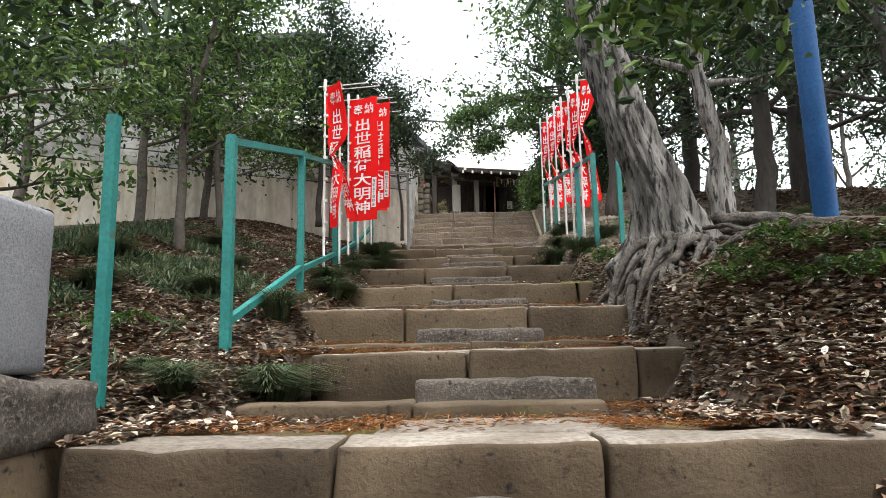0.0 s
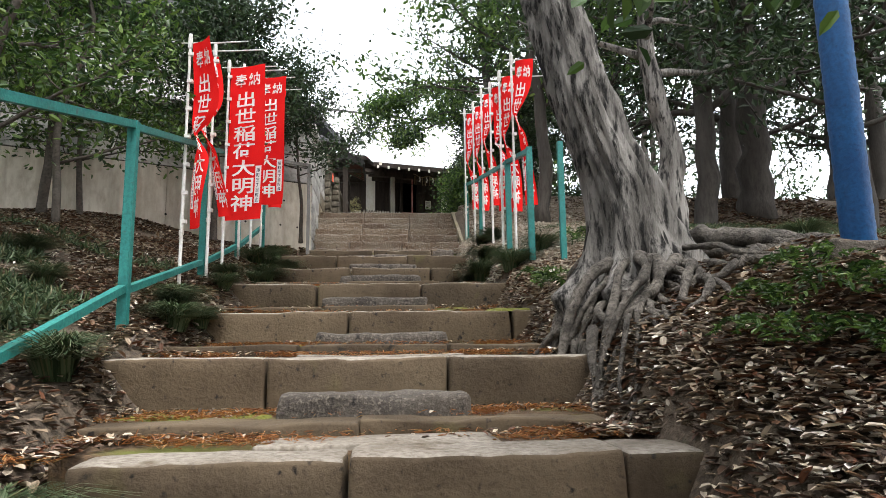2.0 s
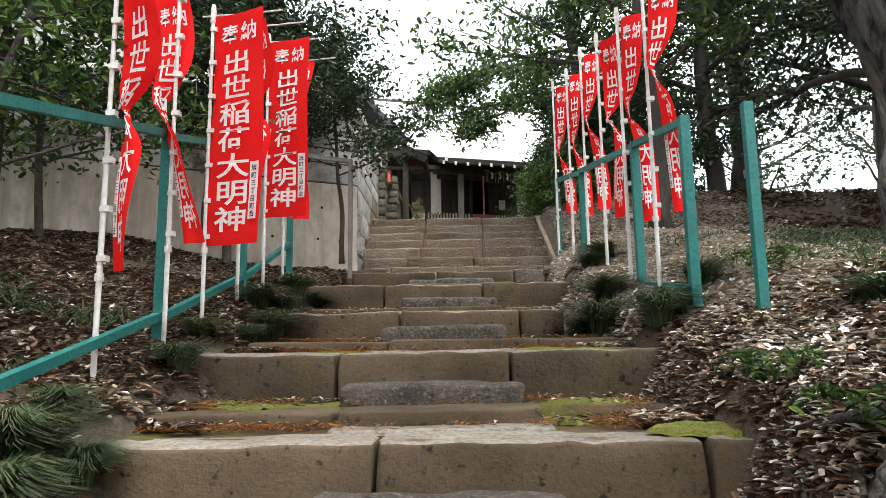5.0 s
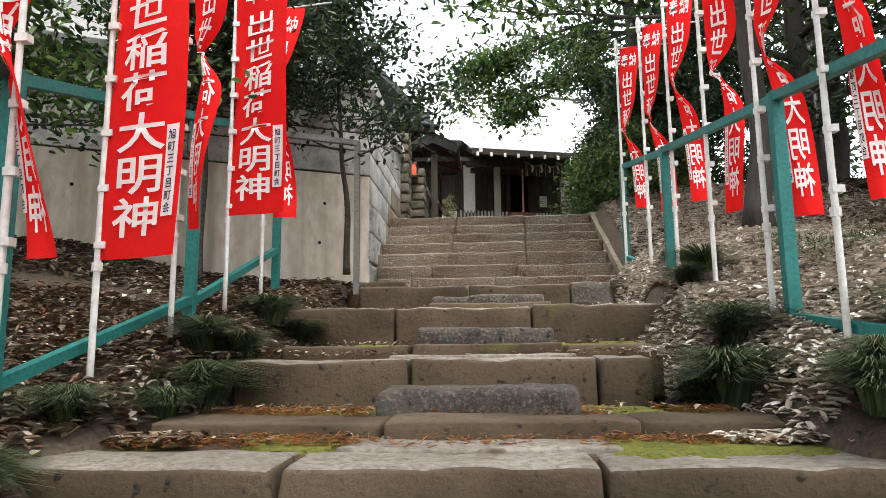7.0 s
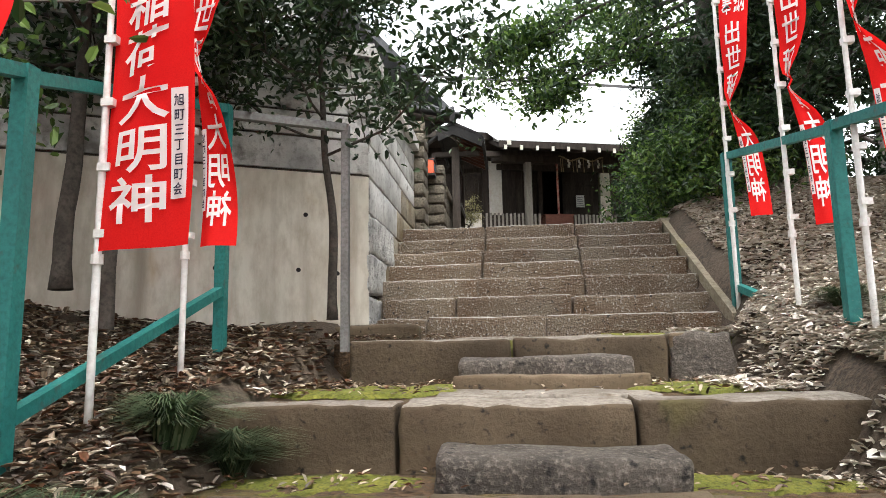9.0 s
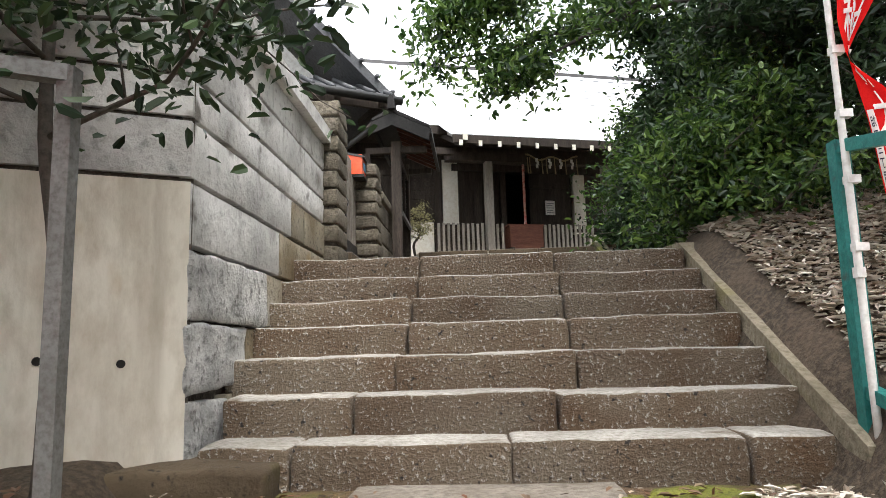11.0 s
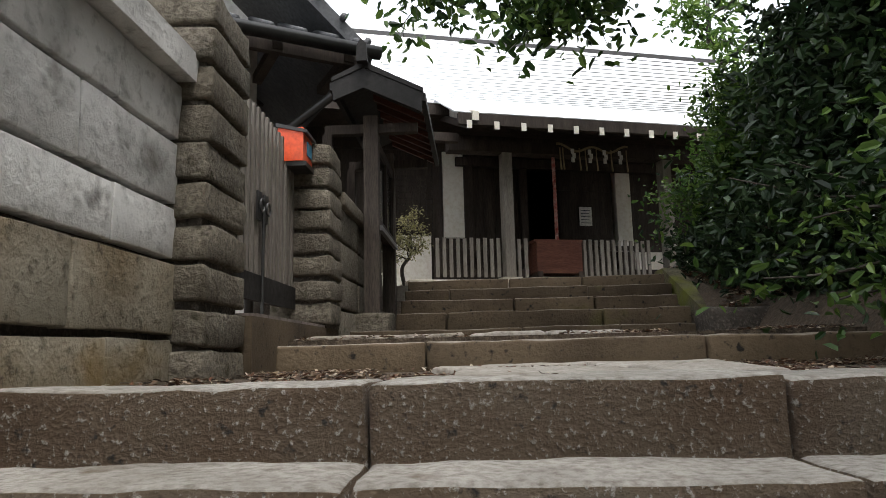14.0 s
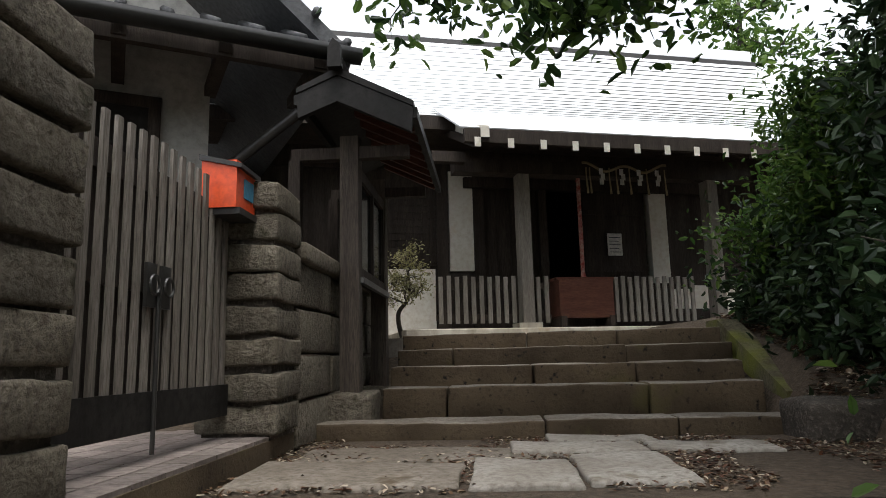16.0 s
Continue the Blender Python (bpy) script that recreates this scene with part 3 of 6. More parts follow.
for n, (y, top, x0, x1, d) in enumerate(((17.0, 4.375, -1.05, 1.95, 0.28), (18.86, 4.50, -1.05, 1.72, 0.32), (19.55, 4.665, -0.72, 1.80, 0.4), (19.9, 4.80, -0.72, 1.80, 0.4), (20.25, 4.93, -0.72, 1.85, 0.4), (20.6, 5.06, -0.72, 2.0, 0.4))):
    for i, (a, b) in enumerate(((x0, 0.32 if n % 2 else -0.28), (0.32 if n % 2 else -0.28, 1.05), (1.05, x1))):
        worn_toplit_faces(part("step_stone", stone(a + 0.005, b - 0.005, y, y + d, top - 0.26, top, 0.008, 0.11, 0.014, 401 + n * 7 + i), M_STEP, upper, smooth=True), M_TREAD)
bm = bmesh.new()
box(bm, -2.2, 4.2, 20.9, 24, 4.4, 5.045)
ob = part("platform_floor", bm, M_FLAG)
tagged(ob, "grey paved platform before the shrine", "pavement", kind="structure")
bm = bmesh.new()
box(bm, -1.0, 2.75, 0.42, 2.0, 5.0, 5.13, Matrix.Translation((0.325, 20.95, 0)) @ Matrix.Rotation(radians(16), 4, "Z"))
ob = part("shrine_plinth", bm, M_CONC, bevel=0.01)
tagged(ob, "pale concrete plinth under the shrine porch", "plinth", kind="structure")
bm = bmesh.new()
side = [(19.45, 4.3), (19.45, 4.60), (20.65, 5.12), (20.95, 5.12), (20.95, 4.3)]
a, b = ([bm.verts.new((x, y, z)) for y, z in side] for x in (1.88, 2.04))
bm.faces.new(a), bm.faces.new(b[::-1])
for i in range(len(side)):
    bm.faces.new((a[i], b[i], b[(i + 1) % len(side)], a[(i + 1) % len(side)]))
ob = part("step_kerb", bm, M_MOSSY_KERB, bevel=0.02, seg=2)
tagged(ob, "sloping kerb coated in yellow-green moss beside the steps", "kerb", kind="structure")
bm = stone(1.6, 3.4, 18.5, 18.9, 4.2, 4.60, 0.02, 0.15, 0.04, 77)
ob = part("garden_edging", bm, M_GRANITE, smooth=True)
tagged(ob, "long dark stone edging below the bushes", "edging", kind="structure")

# ---- retaining wall with stone courses ----
wall = thing("retaining_wall", "pale weathered retaining wall with deep horizontal joints", "wall", kind="structure")
COURSES = [(2.6, 4.10), (4.10, 4.40), (4.40, 4.68), (4.68, 4.885), (4.885, 5.14), (5.14, 5.38)]
FX, FY = -0.891, -0.454  # the front wall runs this way from the corner
QX, QY = -1.15, 13.55


def wall_face(p, q, z0, z1, back, out, material, name):
    """A block from p to q along a wall whose face looks to the right of that way."""
    d = Vector((q[0] - p[0], q[1] - p[1], 0))
    nrm = Vector((d.y, -d.x, 0)).normalized()
    bm = bmesh.new()
    pts = [Vector((p[0], p[1], 0)) + nrm * out, Vector((q[0], q[1], 0)) + nrm * out, Vector((q[0], q[1], 0)) - nrm * back, Vector((p[0], p[1], 0)) - nrm * back]
    lo, hi = ([bm.verts.new((v.x, v.y, z)) for v in pts] for z in (z0, z1))
    bm.faces.new(lo[::-1]), bm.faces.new(hi)
    for i in range(4):
        bm.faces.new((lo[i], lo[(i + 1) % 4], hi[(i + 1) % 4], hi[i]))
    return part(name, bm, material, wall, bevel=0.012, seg=2)


for n, (z0, z1) in enumerate(COURSES):
    mt = M_CONC if n == 0 else M_CONC_UP
    # facing down the slope
    step = 1.9 if n else 2.4
    for k in range(6):
        a, b = k * step, (k + 1) * step
        top = z1 - 0.012
        wall_face((QX + FX * b, QY + FY * b), (QX + FX * (a + (0.006 if k else 0.0)), QY + FY * (a + (0.006 if k else 0.0))), (z0 + 0.012) if n else 2.2, (4.40 - 0.012) if n == 0 else top, 0.35, 0.0, mt, "wall_block") if n != 1 else None
# along the stairs: rough quoins at the foot, then long slabs
for n, (z0, z1) in enumerate([(3.12, 3.44), (3.44, 3.77), (3.77, 4.10)] + COURSES[1:]):
    cuts = [13.55, (14.02, 14.3, 14.62, 14.9, 15.2, 14.6, 15.0, 14.75)[n], 15.55 + 0.2 * (n % 2), 16.2]
    for k, (a, b) in enumerate(zip(cuts, cuts[1:])):
        quoin = k == 0 and n < 3
        proud = 0.012 if quoin else 0.003 * noise.noise(Vector((a * 3, n * 2.1, 0)))
        finish = M_QUOIN if quoin else M_CONC_LOW if n < 3 or (n < 5 and k) else M_CONC_UP
        part("wall_block", stone(QX - 0.3, QX + proud, a + 0.002, b - 0.002, z0 + 0.013, z1 - 0.011, 0.018 if quoin else 0.005, 0.07 if quoin else 0.10, 0.02 if quoin else 0.005, a * 5 + n * 3), finish, wall, smooth=True)
wall_face((QX - 0.06, 13.6), (QX - 0.06, 16.2), 3.2, 5.4, 0.28, 0.0, M_GRANITE, "wall_core")
wall_face((QX + FX * 11.4, QY + FY * 11.4 + 0.03), (QX, QY + 0.03), 2.2, 5.4, 0.28, 0.0, M_GRANITE, "wall_core")
wall_face((QX, 13.5), (QX, 16.22), 5.385, 5.50, 0.40, 0.06, M_CONC_UP, "coping")
wall_face((QX + FX * 11.4, QY + FY * 11.4), (QX, QY), 5.385, 5.50, 0.40, 0.06, M_CONC_UP, "coping")
# near-black plugs paint the shade of drain and form-tie holes in the cast base
for k, z in [(0.55, 3.62), (1.15, 3.62), (1.75, 4.05), (0.5, 4.05), (2.4, 3.62), (2.9, 4.05), (1.1, 4.07), (0.25, 3.6)]:
    bm = bmesh.new()
    cx, cy = QX + FX * k, QY + FY * k
    nrm = Vector((0.454, -0.891, 0))
    tube(bm, [Vector((cx, cy, z)) - nrm * 0.05, Vector((cx, cy, z)) + nrm * 0.003], 0.018, 10)
    part("drain_hole", bm, M_DARKROOM, wall)


def pillar(name, x0, x1, y0, y1, z0, n, h):
    t = thing(name, "gate pillar of rough-faced tuff blocks with deep joints", "gate pillar", at=((x0 + x1) / 2, (y0 + y1) / 2, z0))
    wx, wy = (x1 - x0) / 2, (y1 - y0) / 2
    core = bmesh.new()
    box(core, -wx + 0.03, wx - 0.03, -wy + 0.03, wy - 0.03, -0.1, n * h - 0.02)
    part("core", core, M_GRANITE, t)
    for i in range(n):
        g = 0.022
        part("block", stone(-wx, wx, -wy, wy, i * h + g / 2, (i + 1) * h - g / 2, 0.013, 0.06, 0.013, i * 3.3 + x0 * 9), M_OYA, t, smooth=True)
    return t


pillar("gate_pillar", -1.50, -1.03, 16.18, 16.62, 4.20, 10, 0.158)
pillar("gate_pillar", -1.36, -0.97, 18.05, 18.45, 4.52, 8, 0.152)

# low garden wall from the far pillar
gw = thing("garden_wall", "low tuff block garden wall with a coping", "wall", at=(-1.12, 19.4, 4.4), kind="structure")
for i in range(4):
    for k in range(3):
        part("wall_block", stone(-0.15, 0.13, -0.93 + k * 0.75, -0.19 + k * 0.75, i * 0.25 + 0.008, i * 0.25 + 0.242, 0.008, 0.12, 0.016, i * 5 + k), M_OYA, gw, smooth=True)
part("coping", stone(-0.19, 0.17, -0.93, 1.32, 1.0, 1.1, 0.006, 0.14, 0.015, 3), M_OYA, gw, smooth=True)

# ---- slatted double gate ----
gate = thing("double_gate", "closed double gate of weathered vertical wooden slats with iron ring handles", "gate", at=(-1.22, 17.35, 4.62))
for leaf, (g0, g1) in enumerate(((-0.72, -0.01), (0.01, 0.69))):
    lf = thing("gate_leaf", "", "")
    lf.parent = gate
    for key in ("label", "category"):
        if key in lf:
            del lf[key]
    cnt = 9
    for i in range(cnt):
        y = g0 + 0.03 + (g1 - g0 - 0.06) * i / (cnt - 1)
        bm = bmesh.new()
        box(bm, 0.0, 0.014, y - 0.017, y + 0.017, 0.02, 1.06 + 0.03 * abs(i - (0 if leaf == 0 else cnt - 1)) / cnt)
        part("slat", bm, M_WOOD_MID, lf, bevel=0.005)
    # added dark sheet that paints the shade in the gaps between slats
    bm = bmesh.new()
    box(bm, -0.085, -0.06, g0, g1, 0.02, 0.99)
    part("back_board", bm, M_WOOD_DK, lf)
    for z in (0.07, 0.55, 0.93):
        bm = bmesh.new()
        box(bm, -0.05, -0.022, g0, g1, z - 0.05, z + 0.05)
        part("rail", bm, M_WOOD_DK, lf)
    bm = bmesh.new()
    box(bm, 0.018, 0.028, g0, g1, 0.0, 0.14)
    part("kick_plate", bm, M_KROOF, lf)
    yk = -0.055 if leaf == 0 else 0.055
    bm = bmesh.new()
    box(bm, 0.018, 0.03, yk - 0.035, yk + 0.035, 0.44, 0.60)
    part("handle_plate", bm, M_BLACK, lf, bevel=0.006)
    bm = bmesh.new()
    tube(bm, [(0.042, yk + 0.035 * math.cos(a), 0.52 + 0.035 * math.sin(a)) for a in np.linspace(0, 2 * math.pi, 15)], 0.006, 6)
    part("ring_handle", bm, M_BLACK, lf)
bm = bmesh.new()
tube(bm, [(0.035, -0.01, -0.08), (0.035, -0.01, 0.5)], 0.009, 8)
part("drop_bolt", bm, M_BLACK, gate)
sill = thing("gate_threshold", "raised threshold paved with dark bricks before the gate", "threshold", at=(-1.15, 17.35, 4.4), kind="structure")
bm = bmesh.new()
box(bm, -1.0, 0.15, -0.72, 1.1, -0.15, 0.10)
part("curb", bm, M_STEP, sill, bevel=0.01)
for i in range(9):
    for k in range(6):
        bm = bmesh.new()
        box(bm, -0.60 + k * 0.125, -0.482 + k * 0.125, -0.71 + i * 0.2 + 0.05 * (k % 2), -0.518 + i * 0.2 + 0.05 * (k % 2), 0.09, 0.116)
        part("brick", bm, M_BRICKPAVE, sill, bevel=0.003)

# ---- orange letter box on the gate pillar ----
lb = thing("letter_box", "orange-red enamelled letter box with a dark roof", "letter box", at=(-1.17, 17.95, 5.55))
bm = bmesh.new()
box(bm, -0.09, 0.075, -0.12, 0.12, 0.0, 0.22)
part("body", bm, M_ORANGE, lb, bevel=0.012, seg=2)
bm = bmesh.new()
prism(bm, [(-0.10, 0.225), (0.10, 0.18), (0.10, 0.20), (-0.10, 0.25)], -0.13, 0.13)
part("lid", bm, M_BLACK, lb, "black sloping lid")
bm = bmesh.new()
box(bm, 0.074, 0.082, -0.03, 0.08, 0.06, 0.15)
part("notice", bm, mat("faded_blue_label", (0.05, 0.22, 0.36), (0.08, 0.28, 0.42), rough=0.5, bump=0.0), lb, "faded blue label")
bm = bmesh.new()
box(bm, -0.085, 0.09, -0.11, 0.12, -0.03, 0.0)
part("base", bm, M_BLACK, lb)

# ---- roofed notice board ----
kb = thing("notice_board", "roofed wooden notice board on stone footings beside a path", "notice board", at=(-0.88, 19.3, 4.5))
for y in (0.0, 1.12):
    bm = bmesh.new()
    box(bm, -0.062, 0.062, y - 0.062, y + 0.062, 0.12, 1.85)
    part("post", bm, M_WOOD_GREY, kb, bevel=0.008)
    part("footing", stone(-0.22, 0.16, y - 0.16, y + 0.17, -0.12, 0.16, 0.012, 0.09, 0.03, y * 7 + 1), M_OYA, kb, smooth=True)
    bm = bmesh.new()
    box(bm, -0.42, -0.34, y - 0.04, y + 0.04, 0.0, 1.7)
    part("back_post", bm, M_WOOD_DK, kb, bevel=0.006)
    bm = bmesh.new()
    box(bm, -0.40, 0.40, y - 0.04, y + 0.04, 1.70, 1.78)
    part("cross_beam", bm, M_WOOD_DK, kb, bevel=0.006)
bm = bmesh.new()
box(bm, -0.03, 0.02, 0.062, 1.06, 0.95, 1.62)
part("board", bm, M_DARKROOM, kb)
for y0, y1, z0, z1 in ((0.05, 1.07, 1.58, 1.66), (0.05, 1.07, 0.90, 0.97), (0.05, 0.10, 0.95, 1.62), (1.02, 1.07, 0.95, 1.62), (0.54, 0.58, 0.95, 1.62)):
    bm = bmesh.new()
    box(bm, -0.04, 0.055, y0, y1, z0, z1)
    part("board_frame", bm, M_WOOD_DK, kb, bevel=0.004)
for y in (0.32, 0.8):
    bm = bmesh.new()
    box(bm, 0.028, 0.033, y - 0.22, y + 0.22, 0.97, 1.58)
    part("pane", bm, M_GLASS, kb)
bm = bmesh.new()
box(bm, 0.05, 0.085, 0.0, 1.12, 0.86, 0.90)
part("ledge", bm, M_GREYRAIL, kb)
for s in (0, 1):
    bm = bmesh.new()
    edge_x, edge_z = ((-0.26, 2.02) if s == 0 else (0.48, 1.90))
    prism(bm, [(0.0, 2.13), (edge_x, edge_z), (edge_x, edge_z + 0.035), (0.0, 2.18)], -0.42, 1.55)
    part("roof_sheet", bm, M_KROOF, kb, bevel=0.004)
    bm = bmesh.new()
    prism(bm, [(0.0, 1.96), (edge_x * 0.96, edge_z - 0.16), (edge_x, edge_z - 0.003), (0.0, 2.127)], -0.41, -0.36)
    part("barge_board", bm, M_KROOF, kb)
    bm = bmesh.new()
    box(bm, edge_x - 0.02, edge_x + 0.02, -0.40, 1.53, edge_z - 0.07, edge_z - 0.003)
    part("fascia", bm, M_KROOF, kb)
for i in range(9):
    bm = bmesh.new()
    y = -0.3 + i * 0.22
    prism(bm, [(0.0, 2.06), (0.45, 1.845), (0.45, 1.89), (0.0, 2.115)], y - 0.022, y + 0.022)
    part("rafter", bm, M_WOOD_RED, kb)
bm = bmesh.new()
tube(bm, [(0, y, 2.20) for y in np.linspace(-0.46, 1.58, 8)], [0.05] * 8, 8)
part("ridge_roll", bm, M_KROOF, kb, smooth=True)
bm = bmesh.new()
prism(bm, [(-0.045, 2.15), (0.045, 2.15), (0.035, 2.30), (-0.01, 2.34), (-0.04, 2.28)], -0.50, -0.44)
part("ridge_end", bm, M_KROOF, kb, bevel=0.006)

# ---- house behind the retaining wall ----
hs = thing("tiled_house", "rendered house with a steep grey tiled roof behind the wall", "house", at=(-0.94, 19.1, 4.3), turn=210)
GABLE = [(0.7, -0.4), (0.7, 3.0), (3.3, 5.3), (8.0, 4.1), (12.0, 2.4), (12.0, -0.4)]
bm = bmesh.new()
prism(bm, GABLE, -1.0, -0.78)
part("wall", bm, M_HOUSE, hs)
bm = bmesh.new()
box(bm, 0.7, 0.9, -6, -1.0, -0.4, 3.0)
part("wall", bm, M_HOUSE, hs)
bm = bmesh.new()
box(bm, 1.1, 2.5, -0.79, -0.74, 0.6, 2.3)
wn_ = part("window", bm, M_DARKROOM, hs, "window filled with a near-black panel")
for x0, x1, z0, z1 in ((1.02, 1.1, 0.55, 2.38), (2.5, 2.58, 0.55, 2.38), (1.02, 2.58, 2.3, 2.38), (1.02, 2.58, 0.52, 0.6)):
    bm = bmesh.new()
    box(bm, x0, x1, -0.80, -0.72, z0, z1)
    part("window_frame", bm, M_WOOD_DK, wn_)
# roof planes, drawn along the gable and set back
for (xa, za), (xb, zb), nm in (((-0.15, 2.62), (3.4, 5.62), "roof"), ((3.4, 5.62), (8.2, 4.35), "roof"), ((8.2, 4.35), (12.8, 2.35), "roof")):
    bm = bmesh.new()
    prism(bm, [(xa, za), (xb, zb), (xb, zb + 0.16), (xa, za + 0.16)], -6.5, -0.25)
    rf = part(nm, bm, M_TILE, hs, bevel=0.02)
    n = int(math.hypot(xb - xa, zb - za) / 0.28)
    for i in range(n):
        f0 = i / n
        x, z = xa + (xb - xa) * f0, za + (zb - za) * f0
        bm = bmesh.new()
        tube(bm, [(x, -0.2, z + 0.165), (x, -0.7, z + 0.165)], 0.032, 8)
        part("verge_tile", bm, M_TILE, rf, smooth=True)
# pent eave below the gable
bm = bmesh.new()
a, b = ([bm.verts.new(v) for v in ((x, 0.0, 2.62), (x, -0.8, 3.05), (x, -0.8, 2.9), (x, -0.05, 2.55))] for x in (-0.1, 12.2))
bm.faces.new(a), bm.faces.new(b[::-1])
for i in range(4):
    bm.faces.new((a[i], b[i], b[(i + 1) % 4], a[(i + 1) % 4]))
pe = part("eave_roof", bm, M_TILE, hs)
for i in range(40):
    bm = bmesh.new()
    x = -0.05 + i * 0.27
    tube(bm, [(x, 0.02, 2.635), (x, -0.8, 3.075)], 0.032, 7)
    part("roof_tile", bm, M_TILE, pe, smooth=True)
bm = bmesh.new()
tube(bm, [(-0.15, 0.07, 2.55), (12.0, 0.07, 2.55)], 0.06, 8)
part("gutter", bm, M_BLACK, hs, smooth=True)
bm = bmesh.new()
tube(bm, [(-0.05, 0.05, 2.5), (-0.02, 0.02, 2.38), (0.72, -0.70, 1.78), (0.74, -0.74, 1.6), (0.74, -0.74, 0.0)], 0.04, 8)
part("downpipe", bm, M_BLACK, hs, smooth=True)
for i in range(16):
    bm = bmesh.new()
    x = 0.1 + i * 0.6
    box(bm, x - 0.04, x + 0.04, -0.8, 0.0, 2.46, 2.54)
    part("bracket", bm, M_WOOD_DK, hs)
bm = bmesh.new()
box(bm, -0.1, 12, -0.08, -0.02, 2.44, 2.56)
part("fascia", bm, M_WOOD_DK, hs)

# ---- shrine hall ----
HALL_X, HALL_Y, HALL_TURN = 0.325, 20.95, 16.0  # the hall stands askew to the steps
sh = thing("shrine_hall", "dark timber shrine hall with pale metal roof and plaster panels", "shrine", at=(HALL_X, HALL_Y, 5.05), turn=HALL_TURN)


def hx(x, y):
    """Along the hall's front: the drawn x, stretched and slid with depth y to fit the camera's view."""
    return 1.091 * x - 0.44 + 0.353 * min(max(y - 21.13, 0.0), 1.9)


def hall_at(x, y, z):
    c, sn = math.cos(radians(HALL_TURN)), math.sin(radians(HALL_TURN))
    u, w = hx(x, y), y - 21.13
    return (HALL_X + c * u - sn * w, HALL_Y + sn * u + c * w, z)


def sbox(name, x0, x1, y0, y1, z0, z1, m, bevel=0.006, label="", parent=None):
    bm = bmesh.new()
    yc = (y0 + y1) / 2
    box(bm, hx(x0, yc), hx(x1, yc), y0 - 21.13, y1 - 21.13, z0 - 5.05, z1 - 5.05)
    return part(name, bm, m, parent or sh, label, bevel=bevel)


for x in (0.42, 2.40):
    p = sbox("porch_post", x - 0.055, x + 0.055, 21.83, 21.98, 5.18, 6.85, M_WOOD_PALE, 0.012)
    sbox("post_foot", x - 0.11, x + 0.11, 21.79, 22.02, 5.1, 5.19, M_CONC, 0.01, parent=sh)
sbox("porch_beam", -0.25, 2.85, 21.82, 22.0, 6.72, 6.86, M_WOOD_DK)
sbox("porch_beam", -0.25, 2.85, 22.9, 23.0, 6.85, 6.97, M_WOOD_DK)
# hall front, 1.1 m behind the porch posts
HY = 23.0
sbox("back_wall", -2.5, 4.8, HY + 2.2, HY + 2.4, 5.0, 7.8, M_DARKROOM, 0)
sbox("wall_panel", -2.5, -1.25, HY, HY + 0.12, 5.05, 7.4, M_WOOD_DK, 0)
sbox("plaster_panel", -1.25, -0.60, HY - 0.02, HY + 0.12, 5.05, 5.88, M_PLASTER, 0.004, "cream plaster dado stained yellow")
sbox("wall_panel", -1.25, -0.52, HY, HY + 0.1, 5.88, 7.4, M_WOOD_DK, 0)
lt = sbox("lattice_window", -1.17, -0.50, HY - 0.03, HY - 0.005, 5.92, 6.70, M_WOOD_DK, 0, "dark lattice window")
for i in range(8):
    x = -1.14 + i * 0.086
    sbox("lattice_bar", x - 0.012, x + 0.012, HY - 0.05, HY - 0.028, 5.95, 6.67, M_WOOD_DK, 0, parent=lt)
for i in range(9):
    z = 5.97 + i * 0.083
    sbox("lattice_bar", -1.16, -0.51, HY - 0.046, HY - 0.03, z - 0.01, z + 0.01, M_WOOD_DK, 0, parent=lt)
sbox("corner_post", -0.58, -0.45, HY - 0.06, HY + 0.1, 5.05, 7.4, M_WOOD_DK)
sbox("plaster_panel", -0.44, -0.17, HY - 0.03, HY + 0.1, 5.86, 7.05, M_PLASTER, 0.004, "narrow cream plaster panel")
sbox("wall_panel", -0.44, -0.17, HY - 0.01, HY + 0.1, 5.05, 5.85, M_WOOD_DK, 0)
sbox("door_post", -0.17, -0.06, HY - 0.06, HY + 0.1, 5.05, 7.4, M_WOOD_DK)
for i in range(4):
    sbox("door_board", -0.05 + i * 0.155, 0.10 + i * 0.155, HY + 0.02, HY + 0.06, 5.1, 7.1, M_WOOD_DK, 0.004)
sbox("door_post", 0.575, 0.67, HY - 0.05, HY + 0.1, 5.05, 7.4, M_WOOD_DK)
dr = sbox("door", 1.12, 1.88, HY + 0.02, HY + 0.07, 5.1, 7.1, M_WOOD_DK, 0.006, "dark sliding door with a pasted notice")
for z in (5.4, 5.9, 6.6):
    sbox("door_rail", 1.12, 1.88, HY + 0.0, HY + 0.02, z - 0.03, z + 0.03, M_WOOD_DK, 0, parent=dr)
sbox("notice", 1.40, 1.575, HY - 0.012, HY - 0.006, 6.06, 6.335, M_PAPER, 0, "white paper notice", parent=dr)
for i in range(5):
    sbox("printed_line", 1.42, 1.555 - 0.02 * (i % 2), HY - 0.0145, HY - 0.0125, 6.10 + i * 0.045, 6.108 + i * 0.045, M_INK, 0, parent=dr)
sbox("plaster_panel", 1.92, 2.13, HY - 0.03, HY + 0.1, 5.70, 6.95, M_PLASTER, 0.004, "narrow cream plaster panel with a water stain")
sbox("wall_panel", 1.92, 2.13, HY - 0.01, HY + 0.1, 5.05, 5.70, M_WOOD_DK, 0)
sbox("wall_panel", 2.13, 4.8, HY, HY + 0.12, 5.7, 7.4, M_WOOD_DK, 0)
sbox("plaster_panel", 2.14, 4.8, HY - 0.02, HY + 0.12, 5.05, 5.69, M_PLASTER, 0.004, "cream plaster dado")
sbox("lintel", -2.5, 4.8, HY - 0.05, HY + 0.12, 7.05, 7.42, M_WOOD_DK, 0.004)
